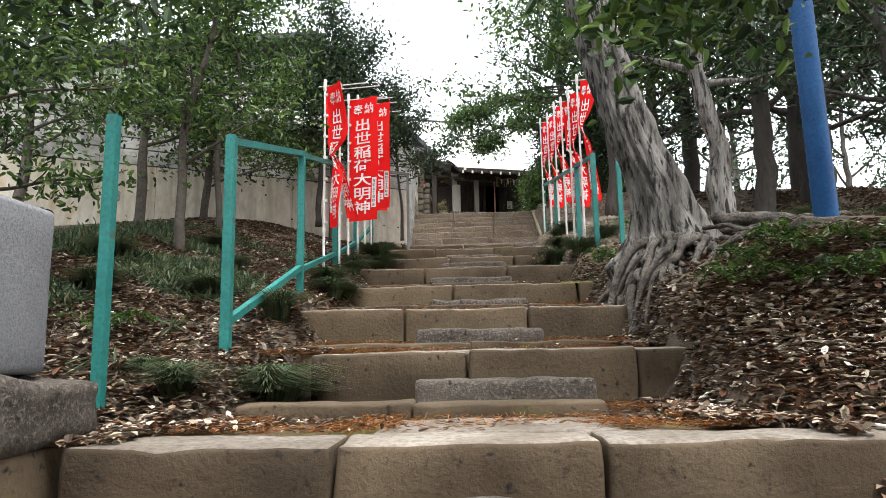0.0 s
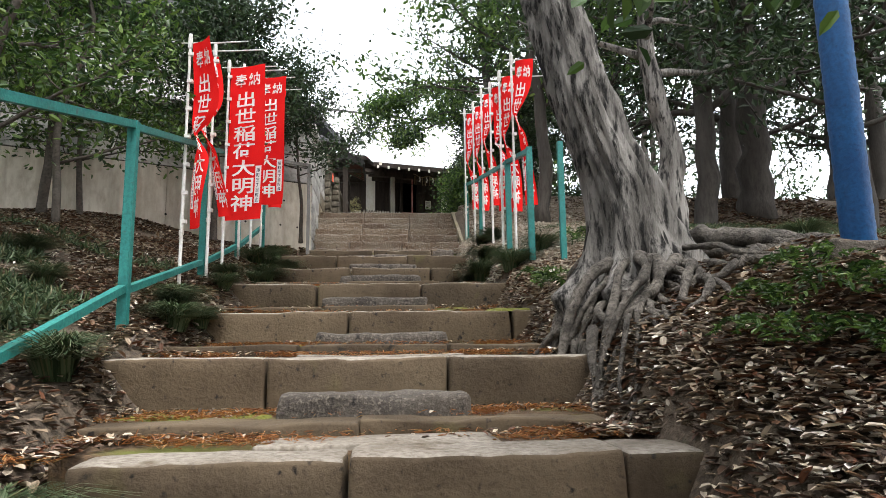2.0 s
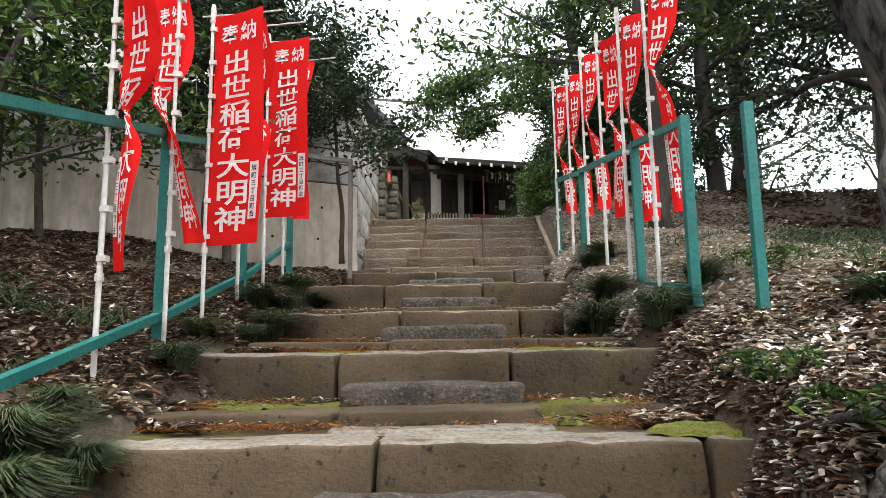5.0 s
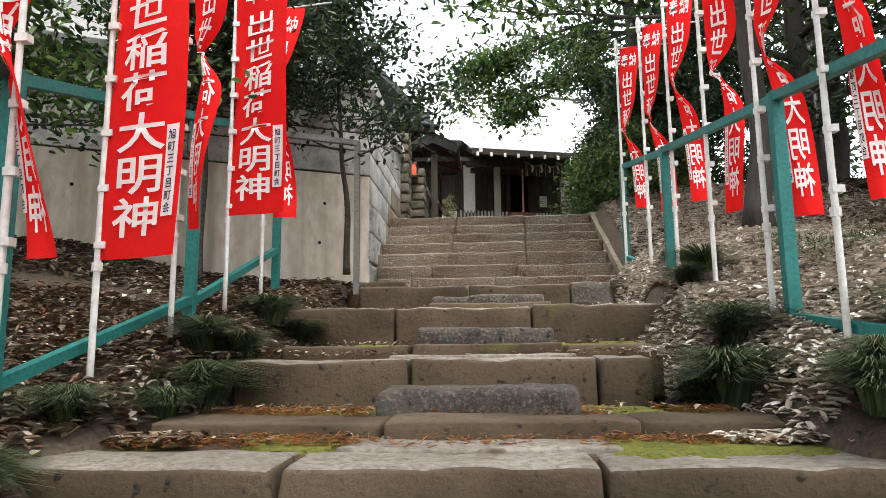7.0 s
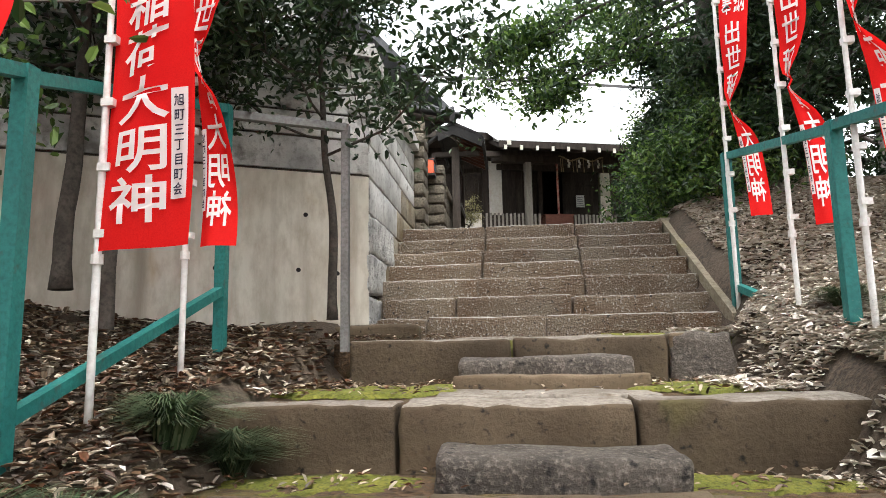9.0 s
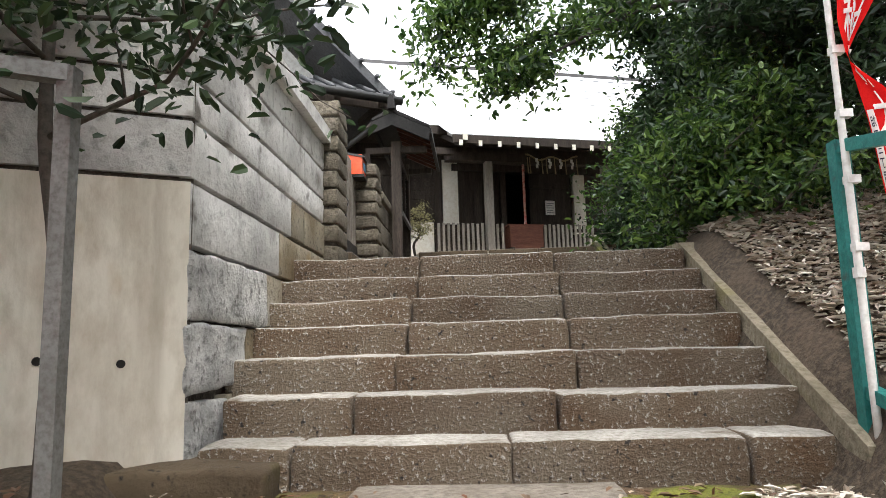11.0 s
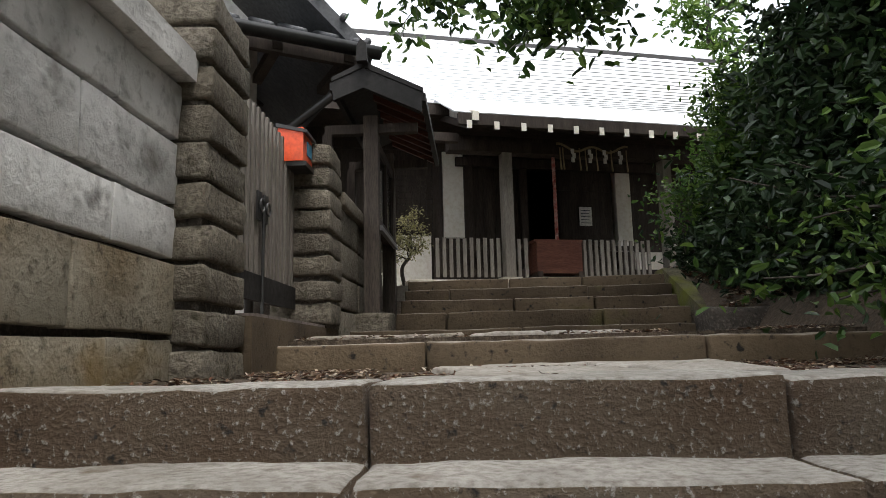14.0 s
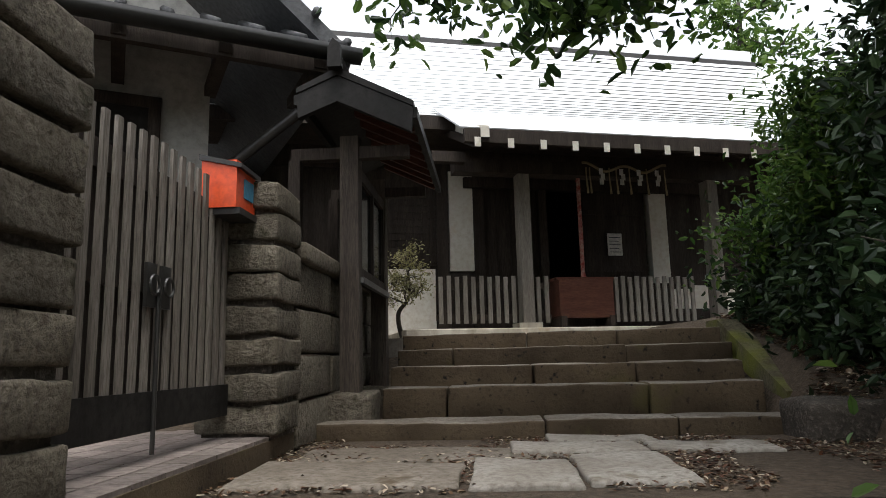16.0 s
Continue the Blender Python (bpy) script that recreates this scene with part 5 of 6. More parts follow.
# ---- big leaning tree with exposed roots ----
def leaning_tree():
    t = thing("leaning_tree", "large leaning tree with furrowed grey bark and exposed roots", "tree", at=(1.95, 6.35, 1.9))
    line = smooth_path([(0.02, 0.1, -0.75), (0.0, 0.04, -0.3), (0.0, 0, 0.05), (-0.03, 0, 0.35), (-0.12, 0.0, 0.75), (-0.34, 0.02, 1.35), (-0.62, 0.05, 2.4), (-0.85, 0.1, 3.6), (-1.1, 0.3, 5.5), (-1.2, 0.8, 8.0)], 150)
    bm = bmesh.new()
    seg, rings = 72, []
    lobes = [(0.15, 0.34), (1.5, 0.22), (2.6, 0.26), (3.3, 0.42), (4.05, 0.40), (4.75, 0.34), (5.5, 0.40)]
    for i, p in enumerate(line):
        z = max(p.z, 0.0)
        sink = max(0.2, 1 + 1.3 * min(p.z, 0.0))
        r = 0.215 + 0.07 * math.exp(-z / 0.6) - 0.007 * z
        ring = []
        for k in range(seg):
            a = 2 * math.pi * k / seg
            flare = sum(amp * max(0.0, math.cos((a - c + 0.25 * noise.noise(Vector((c, p.z * 2.5, 1)))))) ** 22 for c, amp in lobes) * (math.exp(-z / 0.26) + 0.22 * math.exp(-z / 0.8))
            ridge = 0.12 * abs(noise.noise(Vector((math.cos(a) * 5.5, math.sin(a) * 5.5, z * 0.5)))) + 0.045 * abs(noise.noise(Vector((math.cos(a) * 13, math.sin(a) * 13, z * 1.1)))) + 0.03 * noise.noise(Vector((math.cos(a) * 22, math.sin(a) * 22, z * 6)))
            lump = 0.03 * noise.noise(Vector((math.cos(a) * 2.2, math.sin(a) * 2.2, z * 1.6 + 3)))
            rr = max(0.05, (r - ridge + lump + 0.03) * sink + flare * (0.85 + 0.5 * min(p.z, 0.0)))
            ring.append(bm.verts.new((p.x + rr * math.cos(a), p.y + rr * math.sin(a), p.z - 0.12)))
        rings.append(ring)
    for a, b in zip(rings, rings[1:]):
        for k in range(seg):
            bm.faces.new((a[k], a[(k + 1) % seg], b[(k + 1) % seg], b[k]))
    part("trunk", bm, M_BARK, t, smooth=True)
    rng = random.Random(7)

    def crawl(x, y, z0, a, length, r, wander, drop=0.5, seg=10):
        """A root that leaves the trunk at a height, arches down and settles on to the bank as it runs out."""
        pts, n = [], max(8, int(length / 0.055))
        for k in range(n):
            f = k / (n - 1)
            ground = land(1.95 + x, 6.35 + y) - 1.9 + r * 0.45
            e = ease(f / drop)
            z = max(ground, z0 * (1 - e) + ground * e) + 0.03 * noise.noise(Vector((x * 7, y * 7, a)))
            pts.append(Vector((x, y, z - (0.05 * (f - 0.8) / 0.2 if f > 0.8 else 0))))
            a += wander * noise.noise(Vector((x * 3.3, y * 3.3, length * 7)))
            x, y = x + length / n * math.cos(a), y + length / n * math.sin(a)
        b2 = bmesh.new()
        tube(b2, pts, [r * (1.25 - k / (n - 1)) * (1 + 0.25 * noise.noise(Vector((k * 0.4, length * 9, 0)))) + 0.004 for k in range(n)], seg, 0.45, 11)
        part("root", b2, M_ROOT, t, smooth=True)

    for a in (2.8, 3.1, 3.3, 3.5, 3.7, 3.9, 4.1, 4.3, 4.5, 4.7, 4.95, 5.2, 5.45, 5.7, 5.95, 6.2, 0.2, 0.5):
        rr = rng.uniform(0.24, 0.36)
        crawl(rr * math.cos(a), rr * math.sin(a), rng.uniform(0.0, 0.2), a + rng.uniform(-0.35, 0.35), rng.uniform(0.9, 1.9), rng.uniform(0.015, 0.034), 0.7, rng.uniform(0.4, 0.75))
    for a, ln, r, z0 in ((6.2, 1.9, 0.06, 0.3), (5.75, 1.7, 0.042, 0.16), (5.2, 1.5, 0.034, 0.1), (3.5, 1.3, 0.04, 0.16), (4.3, 1.3, 0.034, 0.12)):  # the main roots
        crawl(0.2 * math.cos(a), 0.2 * math.sin(a), z0, a, ln, r, 0.9, 0.8, 12)
    for i in range(150):  # thinner roots hanging and running over the bank
        a = rng.uniform(3.0, 6.4)
        rr = rng.uniform(0.3, 0.95)
        crawl(rr * math.cos(a), rr * math.sin(a), land(1.95 + rr * math.cos(a), 6.35 + rr * math.sin(a)) - 1.9 + rng.uniform(0.0, 0.07), a + rng.uniform(-0.9, 0.9), rng.uniform(0.35, 1.0), rng.uniform(0.01, 0.028), 0.9, rng.uniform(0.3, 0.7), 7)
    # crown kept above the camera's view, added to shade the foot of the steps
    nr = np.random.default_rng(77)
    tips = []
    for k in range(15):
        p = line[121 + k * 2]
        a = k * 2.4
        b = bough(p, (math.cos(a), math.sin(a), 0.45), rng.uniform(2.0, 3.2), rng, up=0.12)
        bm = bmesh.new()
        tube(bm, b, [0.06 * (1 - 0.11 * i) + 0.004 for i in range(len(b))], 7)
        for j in range(6):
            tw = bough(b[rng.randrange(2, len(b))], (rng.gauss(0, 1), rng.gauss(0, 1), rng.gauss(0, 0.5)), rng.uniform(0.6, 1.3), rng, n=4)
            tube(bm, tw, [0.014, 0.011, 0.008, 0.006, 0.003], 5)
            tips += tw[1:]
        tips += b[3:]
        part("limb", bm, M_BARK_DK, t, smooth=True)
    tips = np.array([list(p) for p in tips])
    c = tips[nr.integers(0, len(tips), 8000)] + nr.normal(size=(8000, 3)) * 0.22
    c = c[c[:, 2] > 3.4]
    v, f = leaf_cloud(c, 0.12, 0.2, 0.25, 0.48, 77, 0.3)
    raw("crown", v, f, M_LEAF, t)
    return t


leaning_tree()




def tree(name, label, at, line, r0, limbs, leaf, bark, leaves=2500, spread=0.35, size=0.085, seed=1, twigs=4, first=0.35, reach=1.6, up=0.1, bias=(0, 0, 0), flat=0.2, droop=0.2, cat="tree", extra=(), thick=0.38, oval=True, trim=None):
    """A tree: tapered trunk through line, limbs, twigs, and leaves in clumps along the twigs."""
    rng = random.Random(seed)
    nr = np.random.default_rng(seed)
    t = thing(name, label, cat, at=at)
    pts = smooth_path(line, 22)
    pts = [p + noise.noise_vector(p * 1.7 + Vector((seed, 0, 0))) * r0 * 0.6 for p in pts]
    bm = bmesh.new()
    tube(bm, pts, [r0 * (1.25 if i == 0 else 1) * (1 - 0.8 * i / 21) + 0.006 for i in range(22)], 12, 0.18, 5)
    part("trunk", bm, bark, t, smooth=True)
    tips = []
    for k in range(limbs):
        f = first + (1 - first) * (k + rng.random()) / limbs
        p = pts[min(21, int(f * 21))]
        a = k * 2.4 + rng.uniform(-0.5, 0.5)
        way = Vector((math.cos(a), math.sin(a), up + rng.uniform(-0.1, 0.4))) + Vector(bias)
        ln = reach * (1.15 - 0.6 * f) * rng.uniform(0.7, 1.2)
        b = bough(p, way, ln, rng, up=up)
        bm = bmesh.new()
        r = r0 * thick * (1.1 - 0.6 * f)
        tube(bm, b, [r * (1 - 0.8 * i / (len(b) - 1)) + 0.003 for i in range(len(b))], 7)
        for j in range(twigs):
            q = b[rng.randrange(2, len(b))]
            tw = bough(q, Vector((rng.gauss(0, 1), rng.gauss(0, 1), rng.gauss(0.1, 0.6))) + way * 0.5, ln * rng.uniform(0.3, 0.6), rng, n=4, up=up)
            tube(bm, tw, [r * 0.35 * (1 - 0.2 * i) + 0.002 for i in range(len(tw))], 5)
            tips += tw[1:]
        tips += b[3:]
        part("limb", bm, bark, t, smooth=True)
    for e in extra:  # boughs with a place of their own
        b = smooth_path(e, 14)
        bm = bmesh.new()
        tube(bm, b, [0.035 * (1 - 0.85 * i / 13) + 0.003 for i in range(14)], 7)
        for j in range(16):
            q = b[rng.randrange(3, 14)]
            tw = bough(q, (rng.gauss(0, 1), rng.gauss(0, 1), rng.gauss(-0.3, 0.4)), rng.uniform(0.25, 0.6), rng, n=4, up=-0.08)
            tube(bm, tw, [0.007, 0.006, 0.005, 0.004, 0.002], 5)
            tips += tw[1:] * 2
        part("limb", bm, bark, t, smooth=True)
    tips = np.array([list(p) for p in tips])
    pick = nr.integers(0, len(tips), leaves)
    c = tips[pick] + nr.normal(size=(leaves, 3)) * np.array([spread, spread, spread * 0.75]) * nr.uniform(0.3, 1.0, (leaves, 1))
    if trim:  # leaves beyond this y are dropped to keep them out of the camera's view
        c = c[c[:, 1] + at[1] < trim]
    v, f = leaf_cloud(c, size, flat, 0.25, 0.48, seed, droop, oval)
    raw("crown", v, f, leaf, t)
    return t


G = land
# left of the stairs, before the wall
LEFT = [
    (-3.3, 7.6, 4.2, 0.055, 11), (-4.6, 9.2, 5.0, 0.07, 12), (-3.7, 9.9, 3.9, 0.045, 13), (-5.6, 7.2, 4.6, 0.07, 14), (-4.3, 10.7, 4.6, 0.06, 15), (-3.9, 10.9, 3.2, 0.035, 16), (-6.8, 9.8, 5.2, 0.08, 17), (-4.3, 5.9, 3.2, 0.045, 18),
]
for x, y, h, r, s in LEFT:
    rr = random.Random(s)
    tree("evergreen_tree", "slender evergreen tree with glossy green leaves on the bank", (x, y, G(x, y)), [(0, 0, -0.1), (rr.uniform(-.2, .2), rr.uniform(-.2, .2), h * 0.35), (rr.uniform(-.4, .4), rr.uniform(-.3, .3), h * 0.7), (rr.uniform(-.5, .5), rr.uniform(-.4, .4), h)],
         r, 13, M_LEAF, M_TWIG, leaves=4600, spread=0.27, size=0.088, seed=s, twigs=5, first=0.22, reach=1.5)
tree("sapling", "slender young evergreen tree close to the concrete wall", (-1.22, 12.75, 3.3), [(0, 0, -0.1), (-0.01, 0.0, 0.6), (-0.06, 0, 1.1), (-0.12, 0.05, 1.9), (-0.1, 0.1, 2.6)], 0.027, 12, M_LEAF_DARK, M_TWIG, leaves=8500, spread=0.2, size=0.068, seed=31, trim=13.25, twigs=4, first=0.5, reach=1.25)
tree("evergreen_tree", "leafy evergreen tree leaning over a banner", (-2.7, 12.1, 3.5), [(0, 0, -0.1), (0.02, 0, 1.0), (0.1, 0, 2.2), (0.25, 0.1, 3.8)], 0.05, 16, M_LEAF_DARK, M_TWIG, leaves=9500, spread=0.26, size=0.075, seed=33, trim=12.9, twigs=6, first=0.42, reach=1.6)
tree("evergreen_tree", "dark leafy evergreen tree close before the wall", (-2.5, 12.2, G(-2.5, 12.2)), [(0, 0, -0.1), (0.05, 0, 1.0), (0.0, -0.1, 2.2), (0.15, -0.1, 3.6)], 0.05, 16, M_LEAF_DARK, M_TWIG, leaves=9000, spread=0.24, size=0.08, seed=34, trim=12.8, twigs=6, first=0.5, reach=1.5)
# branches hanging over the start of the walk
tree("evergreen_tree", "dark evergreen tree with low boughs beside the steps", (-3.6, 3.4, 1.2), [(0, 0, -0.2), (0.1, 0.1, 1.2), (0.2, 0.2, 2.4), (0.4, 0.3, 4.2)], 0.09, 14, M_LEAF_DARK, M_TWIG, leaves=6500, spread=0.24, size=0.11, seed=41, twigs=5, first=0.5, reach=1.9, droop=0.5)
tree("broadleaf_tree", "broadleaf evergreen tree reaching over the foot of the steps", (4.4, 2.6, G(4.4, 2.6)), [(0, 0, -0.3), (0.0, 0.1, 1.4), (-0.2, 0.2, 3.0), (-0.3, 0.3, 6.0)], 0.13, 16, M_LEAF, M_BARK_DK, leaves=9000, spread=0.26, size=0.11, seed=43, thick=0.25, twigs=6, first=0.55, reach=2.6, droop=0.4,
     extra=([(-0.1, 0.1, 1.9), (-1.4, 0.5, 2.5), (-2.5, 0.8, 2.5), (-3.5, 1.0, 2.2)], [(-0.1, 0.1, 2.0), (-1.2, 0.9, 2.6), (-2.0, 1.3, 2.65), (-2.9, 1.5, 2.4)], [(-0.1, 0.1, 3.0), (-1.6, 0.4, 3.7), (-3.0, 0.8, 3.8), (-4.4, 1.0, 3.5)]))
# right: trees up the slope
tree("twisted_tree", "crooked grey-barked tree on the bank", (3.6, 9.5, G(3.6, 9.5)), [(0, 0, -0.2), (0.05, 0, 0.8), (-0.02, 0, 1.4), (-0.2, 0.0, 2.4), (-0.1, 0.1, 3.6), (0.2, 0.2, 5.5)], 0.19, 10, M_LEAF_DARK, M_BARK, leaves=2600, spread=0.4, size=0.12, seed=51, first=0.55, reach=2.2)
FOREST = [
    (7.4, 14.0, 9, 0.34, 61), (5.6, 12.6, 8, 0.2, 62), (8.6, 17.0, 9, 0.3, 63), (9.6, 11.5, 9, 0.26, 64), (6.2, 18.0, 8, 0.25, 65), (11.5, 14.5, 10, 0.3, 66), (4.6, 15.5, 7, 0.16, 67), (12.5, 9.0, 9, 0.26, 68), (8.0, 8.3, 8, 0.17, 69), (14.0, 19.0, 10, 0.3, 70), (6.9, 10.4, 7.5, 0.12, 91), (10.5, 19.5, 10, 0.25, 92),
]
for x, y, h, r, s in FOREST:
    rr = random.Random(s)
    tree("forest_tree", "tall dark evergreen tree on the wooded slope", (x, y, G(x, y)), [(0, 0, -0.3), (rr.uniform(-.15, .15), 0, h * 0.3), (rr.uniform(-.3, .3), 0.1, h * 0.65), (rr.uniform(-.5, .5), 0.2, h)],
         r, 17, M_LEAF_DARK, M_BARK_DK, leaves=4300, spread=0.5, size=0.17, seed=s, twigs=5, first=0.27, reach=3.0, oval=False)
for i in range(10):
    rr = random.Random(700 + i)
    x, y = 12 + rr.uniform(0, 16), 12 + i * 2.7 + rr.uniform(-1, 1)
    x = x + 0.25 * max(0, 20 - y)
    tree("woodland_tree", "dark tree deep in the wood", (x, y, G(x, y)), [(0, 0, -0.3), (0.1, 0, 3), (0.1, 0.2, 7), (0.1, 0, 11)], 0.24, 14, M_LEAF_DARK, M_BARK_DK, leaves=1500, spread=0.7, size=0.28, seed=700 + i, twigs=4, first=0.2, reach=4.0, oval=False)
# unseen row of trees, added behind the start to keep sky light off the risers
for i in range(14):
    rr = random.Random(800 + i)
    x, y = -13 + i * 2.0, -5.5 - 2.5 * (i % 2) + rr.uniform(-0.8, 0.8)
    tree("roadside_tree", "unseen evergreen tree added behind the steps to block sky light", (x, y, G(x, y)), [(0, 0, -0.3), (0.1, 0, 2), (0.1, 0.2, 5), (0.1, 0, 7.5)], 0.2, 16, M_LEAF_DARK, M_BARK_DK, leaves=4200, spread=0.6, size=0.26, seed=800 + i, twigs=5, first=0.08, reach=2.6, oval=False)
# the large tree behind the kerb whose boughs hang over the upper steps
tree("broadleaf_tree", "tall broadleaf evergreen tree overhanging the upper steps", (2.9, 17.2, 4.5), [(0, 0, -0.3), (-0.05, 0, 1.5), (-0.25, -0.1, 3.2), (-0.4, -0.3, 5.0), (-0.5, -0.5, 7.5)],
     0.17, 22, M_LEAF, M_BARK_DK, leaves=14000, spread=0.24, size=0.11, seed=71, thick=0.25, twigs=7, first=0.5, reach=2.0, bias=(0.1, -0.2, 0.15), up=0.05, droop=0.5,
     extra=([(-0.2, 0.0, 2.6), (-0.9, 0.8, 2.85), (-1.8, 1.3, 2.62), (-2.5, 1.4, 2.35)], [(-0.2, 0.2, 3.0), (-1.0, 1.4, 3.2), (-2.2, 1.7, 2.92), (-3.2, 1.6, 2.75)], [(-0.2, 0.1, 3.6), (-1.2, 0.9, 3.8), (-2.4, 1.2, 3.5), (-2.9, 1.4, 3.3)], [(-0.3, -0.05, 3.2), (-1.2, 0.5, 3.5), (-2.2, 1.1, 3.3), (-3.2, 1.5, 3.0)], [(-0.2, 0.3, 3.4), (-0.8, 2.0, 4.0), (-1.5, 2.6, 4.3), (-2.3, 2.7, 4.1)], [(0.0, 0.2, 3.4), (-0.3, 2.2, 4.0), (-0.6, 2.9, 4.1), (-1.2, 3.1, 3.8)]))
tree("broadleaf_tree", "broadleaf evergreen tree with fresh green leaves over the banners", (3.0, 13.4, 3.9), [(0, 0, -0.3), (0.0, 0, 1.4), (-0.15, 0, 3.0), (-0.3, 0.1, 5.2), (-0.3, 0.1, 7.2)],
     0.13, 18, M_LEAF, M_BARK_DK, leaves=9000, spread=0.34, size=0.12, seed=72, thick=0.25, twigs=6, first=0.35, reach=2.4, bias=(-0.15, 0, 0))
# bushes at the head of the stairs
for x, y, z, h, w, s, lf in ((2.6, 16.4, 4.35, 2.0, 0.9, 81, M_LEAF), (2.85, 17.9, 4.5, 2.4, 1.15, 82, M_LEAF_DARK), (3.2, 16.0, 4.4, 2.8, 1.6, 83, M_LEAF_DARK), (2.55, 19.7, 4.6, 2.3, 0.8, 84, M_LEAF_BRIGHT), (2.62, 18.2, 4.5, 3.0, 0.75, 87, M_LEAF_DARK), (3.2, 19.0, 4.6, 3.4, 1.6, 85, M_LEAF_DARK), (2.0, 15.6, 4.2, 1.0, 0.8, 86, M_LEAF), (2.55, 19.35, 4.6, 1.0, 0.55, 89, M_LEAF_DARK), (2.6, 20.5, 4.9, 1.1, 0.5, 90, M_LEAF_DARK)):
    tree("evergreen_bush", "dense glossy evergreen bush beside the path", (x, y, z), [(0, 0, -0.1), (0.03, 0, h * 0.3), (0.0, 0.05, h * 0.6), (0.05, 0, h * 0.9)], 0.05, 20, lf, M_TWIG, leaves=14000, spread=0.18, size=0.085 if lf == M_LEAF_DARK else 0.062, seed=s, twigs=6, first=0.42 if s == 84 else 0.08, reach=w, cat="bush")
tree("small_shrub", "round yellow-green clipped shrub on a thin crooked stem", (-0.80, 21.35, 5.03), [(0, 0, -0.05), (-0.06, 0, 0.25), (0.05, 0, 0.45), (0.02, 0, 0.85)], 0.02, 14, M_LEAF_PALE, M_TWIG, leaves=1500, spread=0.06, size=0.032, seed=88, twigs=5, first=0.5, reach=0.27, cat="bush")
tree("distant_tree", "bright green treetop behind the shrine roof", (7.2, 33, 5), [(0, 0, -0.3), (0, 0, 3), (0, 0, 6), (0, 0, 9.6)], 0.25, 14, M_LEAF_BRIGHT, M_BARK_DK, leaves=3500, spread=0.5, size=0.24, seed=95, reach=2.4)


# ---- ground cover ----
def scatter(name, n, x0, x1, y0, y1, material, size, seed, keep, label, lift=0.012, flat=0.8, curl=0.22, aspect=0.5, surface=None, fade=0.0):
    nr = np.random.default_rng(seed)
    pts = []
    while len(pts) < n:
        x, y = nr.uniform(x0, x1), nr.uniform(y0, y1)
        rim = min(x1 - x if x0 > 0 else x - x0, y - y0, y1 - y) / fade if fade else 1.0  # thins out away from the steps
        if rim + 0.4 * noise.noise(Vector((x, y, seed))) > nr.random() and keep(x, y, nr):
            pts.append((x, y, (surface or top_at)(x, y) + lift + nr.uniform(0, 0.03)))
    v, f = leaf_cloud(np.array(pts), size, flat, curl, aspect, seed)
    ob = raw(name, v, f, material)
    tagged(ob, label, "fallen leaves", kind="stuff")


def top_at(x, y):
    z = land(x, y)
    for (yy, top, a, b, _), (y2, *_r) in zip(BIG, BIG[1:] + [(13.5,)]):
        if yy < y < y2 and max(a, -1.5) - 0.15 < x < min(b, 1.35) + 0.1:
            z = max(z, top)
    return z


def tread_top(x, y):
    z = 0.34
    for yy, top, a, b, _ in BIG:
        if y > yy:
            z = top
    for y0, y1, top in FILLS:
        if y0 < y < y1:
            z = max(z, top)
    return z


def clear(x, y):
    for yy, top, a, b, _ in BIG:
        if yy - 0.05 < y < yy + 0.38 and a - 0.05 < x < b + 0.05:
            return False
    return True


scatter("leaf_litter", 52000, 1.0, 4.8, 0.5, 9.0, M_LITTER, 0.066, 3, lambda x, y, r: (x > 1.35 or clear(x, y)) and noise.noise(Vector((x * 1.5, y * 1.5, 7))) > -0.35 + r.uniform(-0.2, 0.2), "brown and tan fallen leaves on the bank", fade=0.9)
scatter("leaf_litter", 30000, 3.6, 13.0, 2.0, 17.0, M_LITTER, 0.10, 31, lambda x, y, r: noise.noise(Vector((x * 1.1, y * 1.1, 5))) > -0.3 + r.uniform(-0.2, 0.2), "brown fallen leaves under the wood", fade=2.0)
scatter("bank_grass", 9000, 3.0, 9.5, 5.5, 13.0, M_SOFTGREEN, 0.12, 32, lambda x, y, r: noise.noise(Vector((x * 0.9, y * 0.9, 21))) > 0.1, "tufts of grass under the wood", lift=0.03, flat=0.0, curl=0.1, aspect=0.09, fade=1.5)
scatter("leaf_litter", 52000, 1.0, 4.8, 8.2, 16.6, M_LITTER_PALE, 0.066, 4, lambda x, y, r: not (x < 1.70 and y > 13.2) and clear(x, y) and (x > 1.35 or r.random() < 0.35), "pale bleached fallen leaves on the bank", fade=0.8)
scatter("leaf_litter", 48000, -5.5, -1.0, 1.5, 13.2, M_LITTER, 0.064, 5, lambda x, y, r: (x < -1.4 or clear(x, y)) and y < 13.4 - 0.51 * (-1.15 - x) and noise.noise(Vector((x * 1.5, y * 1.5, 2))) > -0.3 + r.uniform(-0.2, 0.2), "reddish brown fallen leaves on the bank", fade=0.7)
scatter("leaf_litter", 12000, 1.05, 2.4, 6.6, 13.4, M_LITTER_PALE, 0.05, 14, lambda x, y, r: not (x < 1.66 and y > 13.2) and clear(x, y), "small pale fallen leaves beside the stair ends")
scatter("leaf_litter", 9000, 1.2, 5.2, 1.6, 8.6, M_LITTER_PALE, 0.07, 15, lambda x, y, r: (x > 1.4 or clear(x, y)) and noise.noise(Vector((x * 1.2, y * 1.2, 3))) > -0.1, "pale curled leaves among the brown litter", fade=0.6)
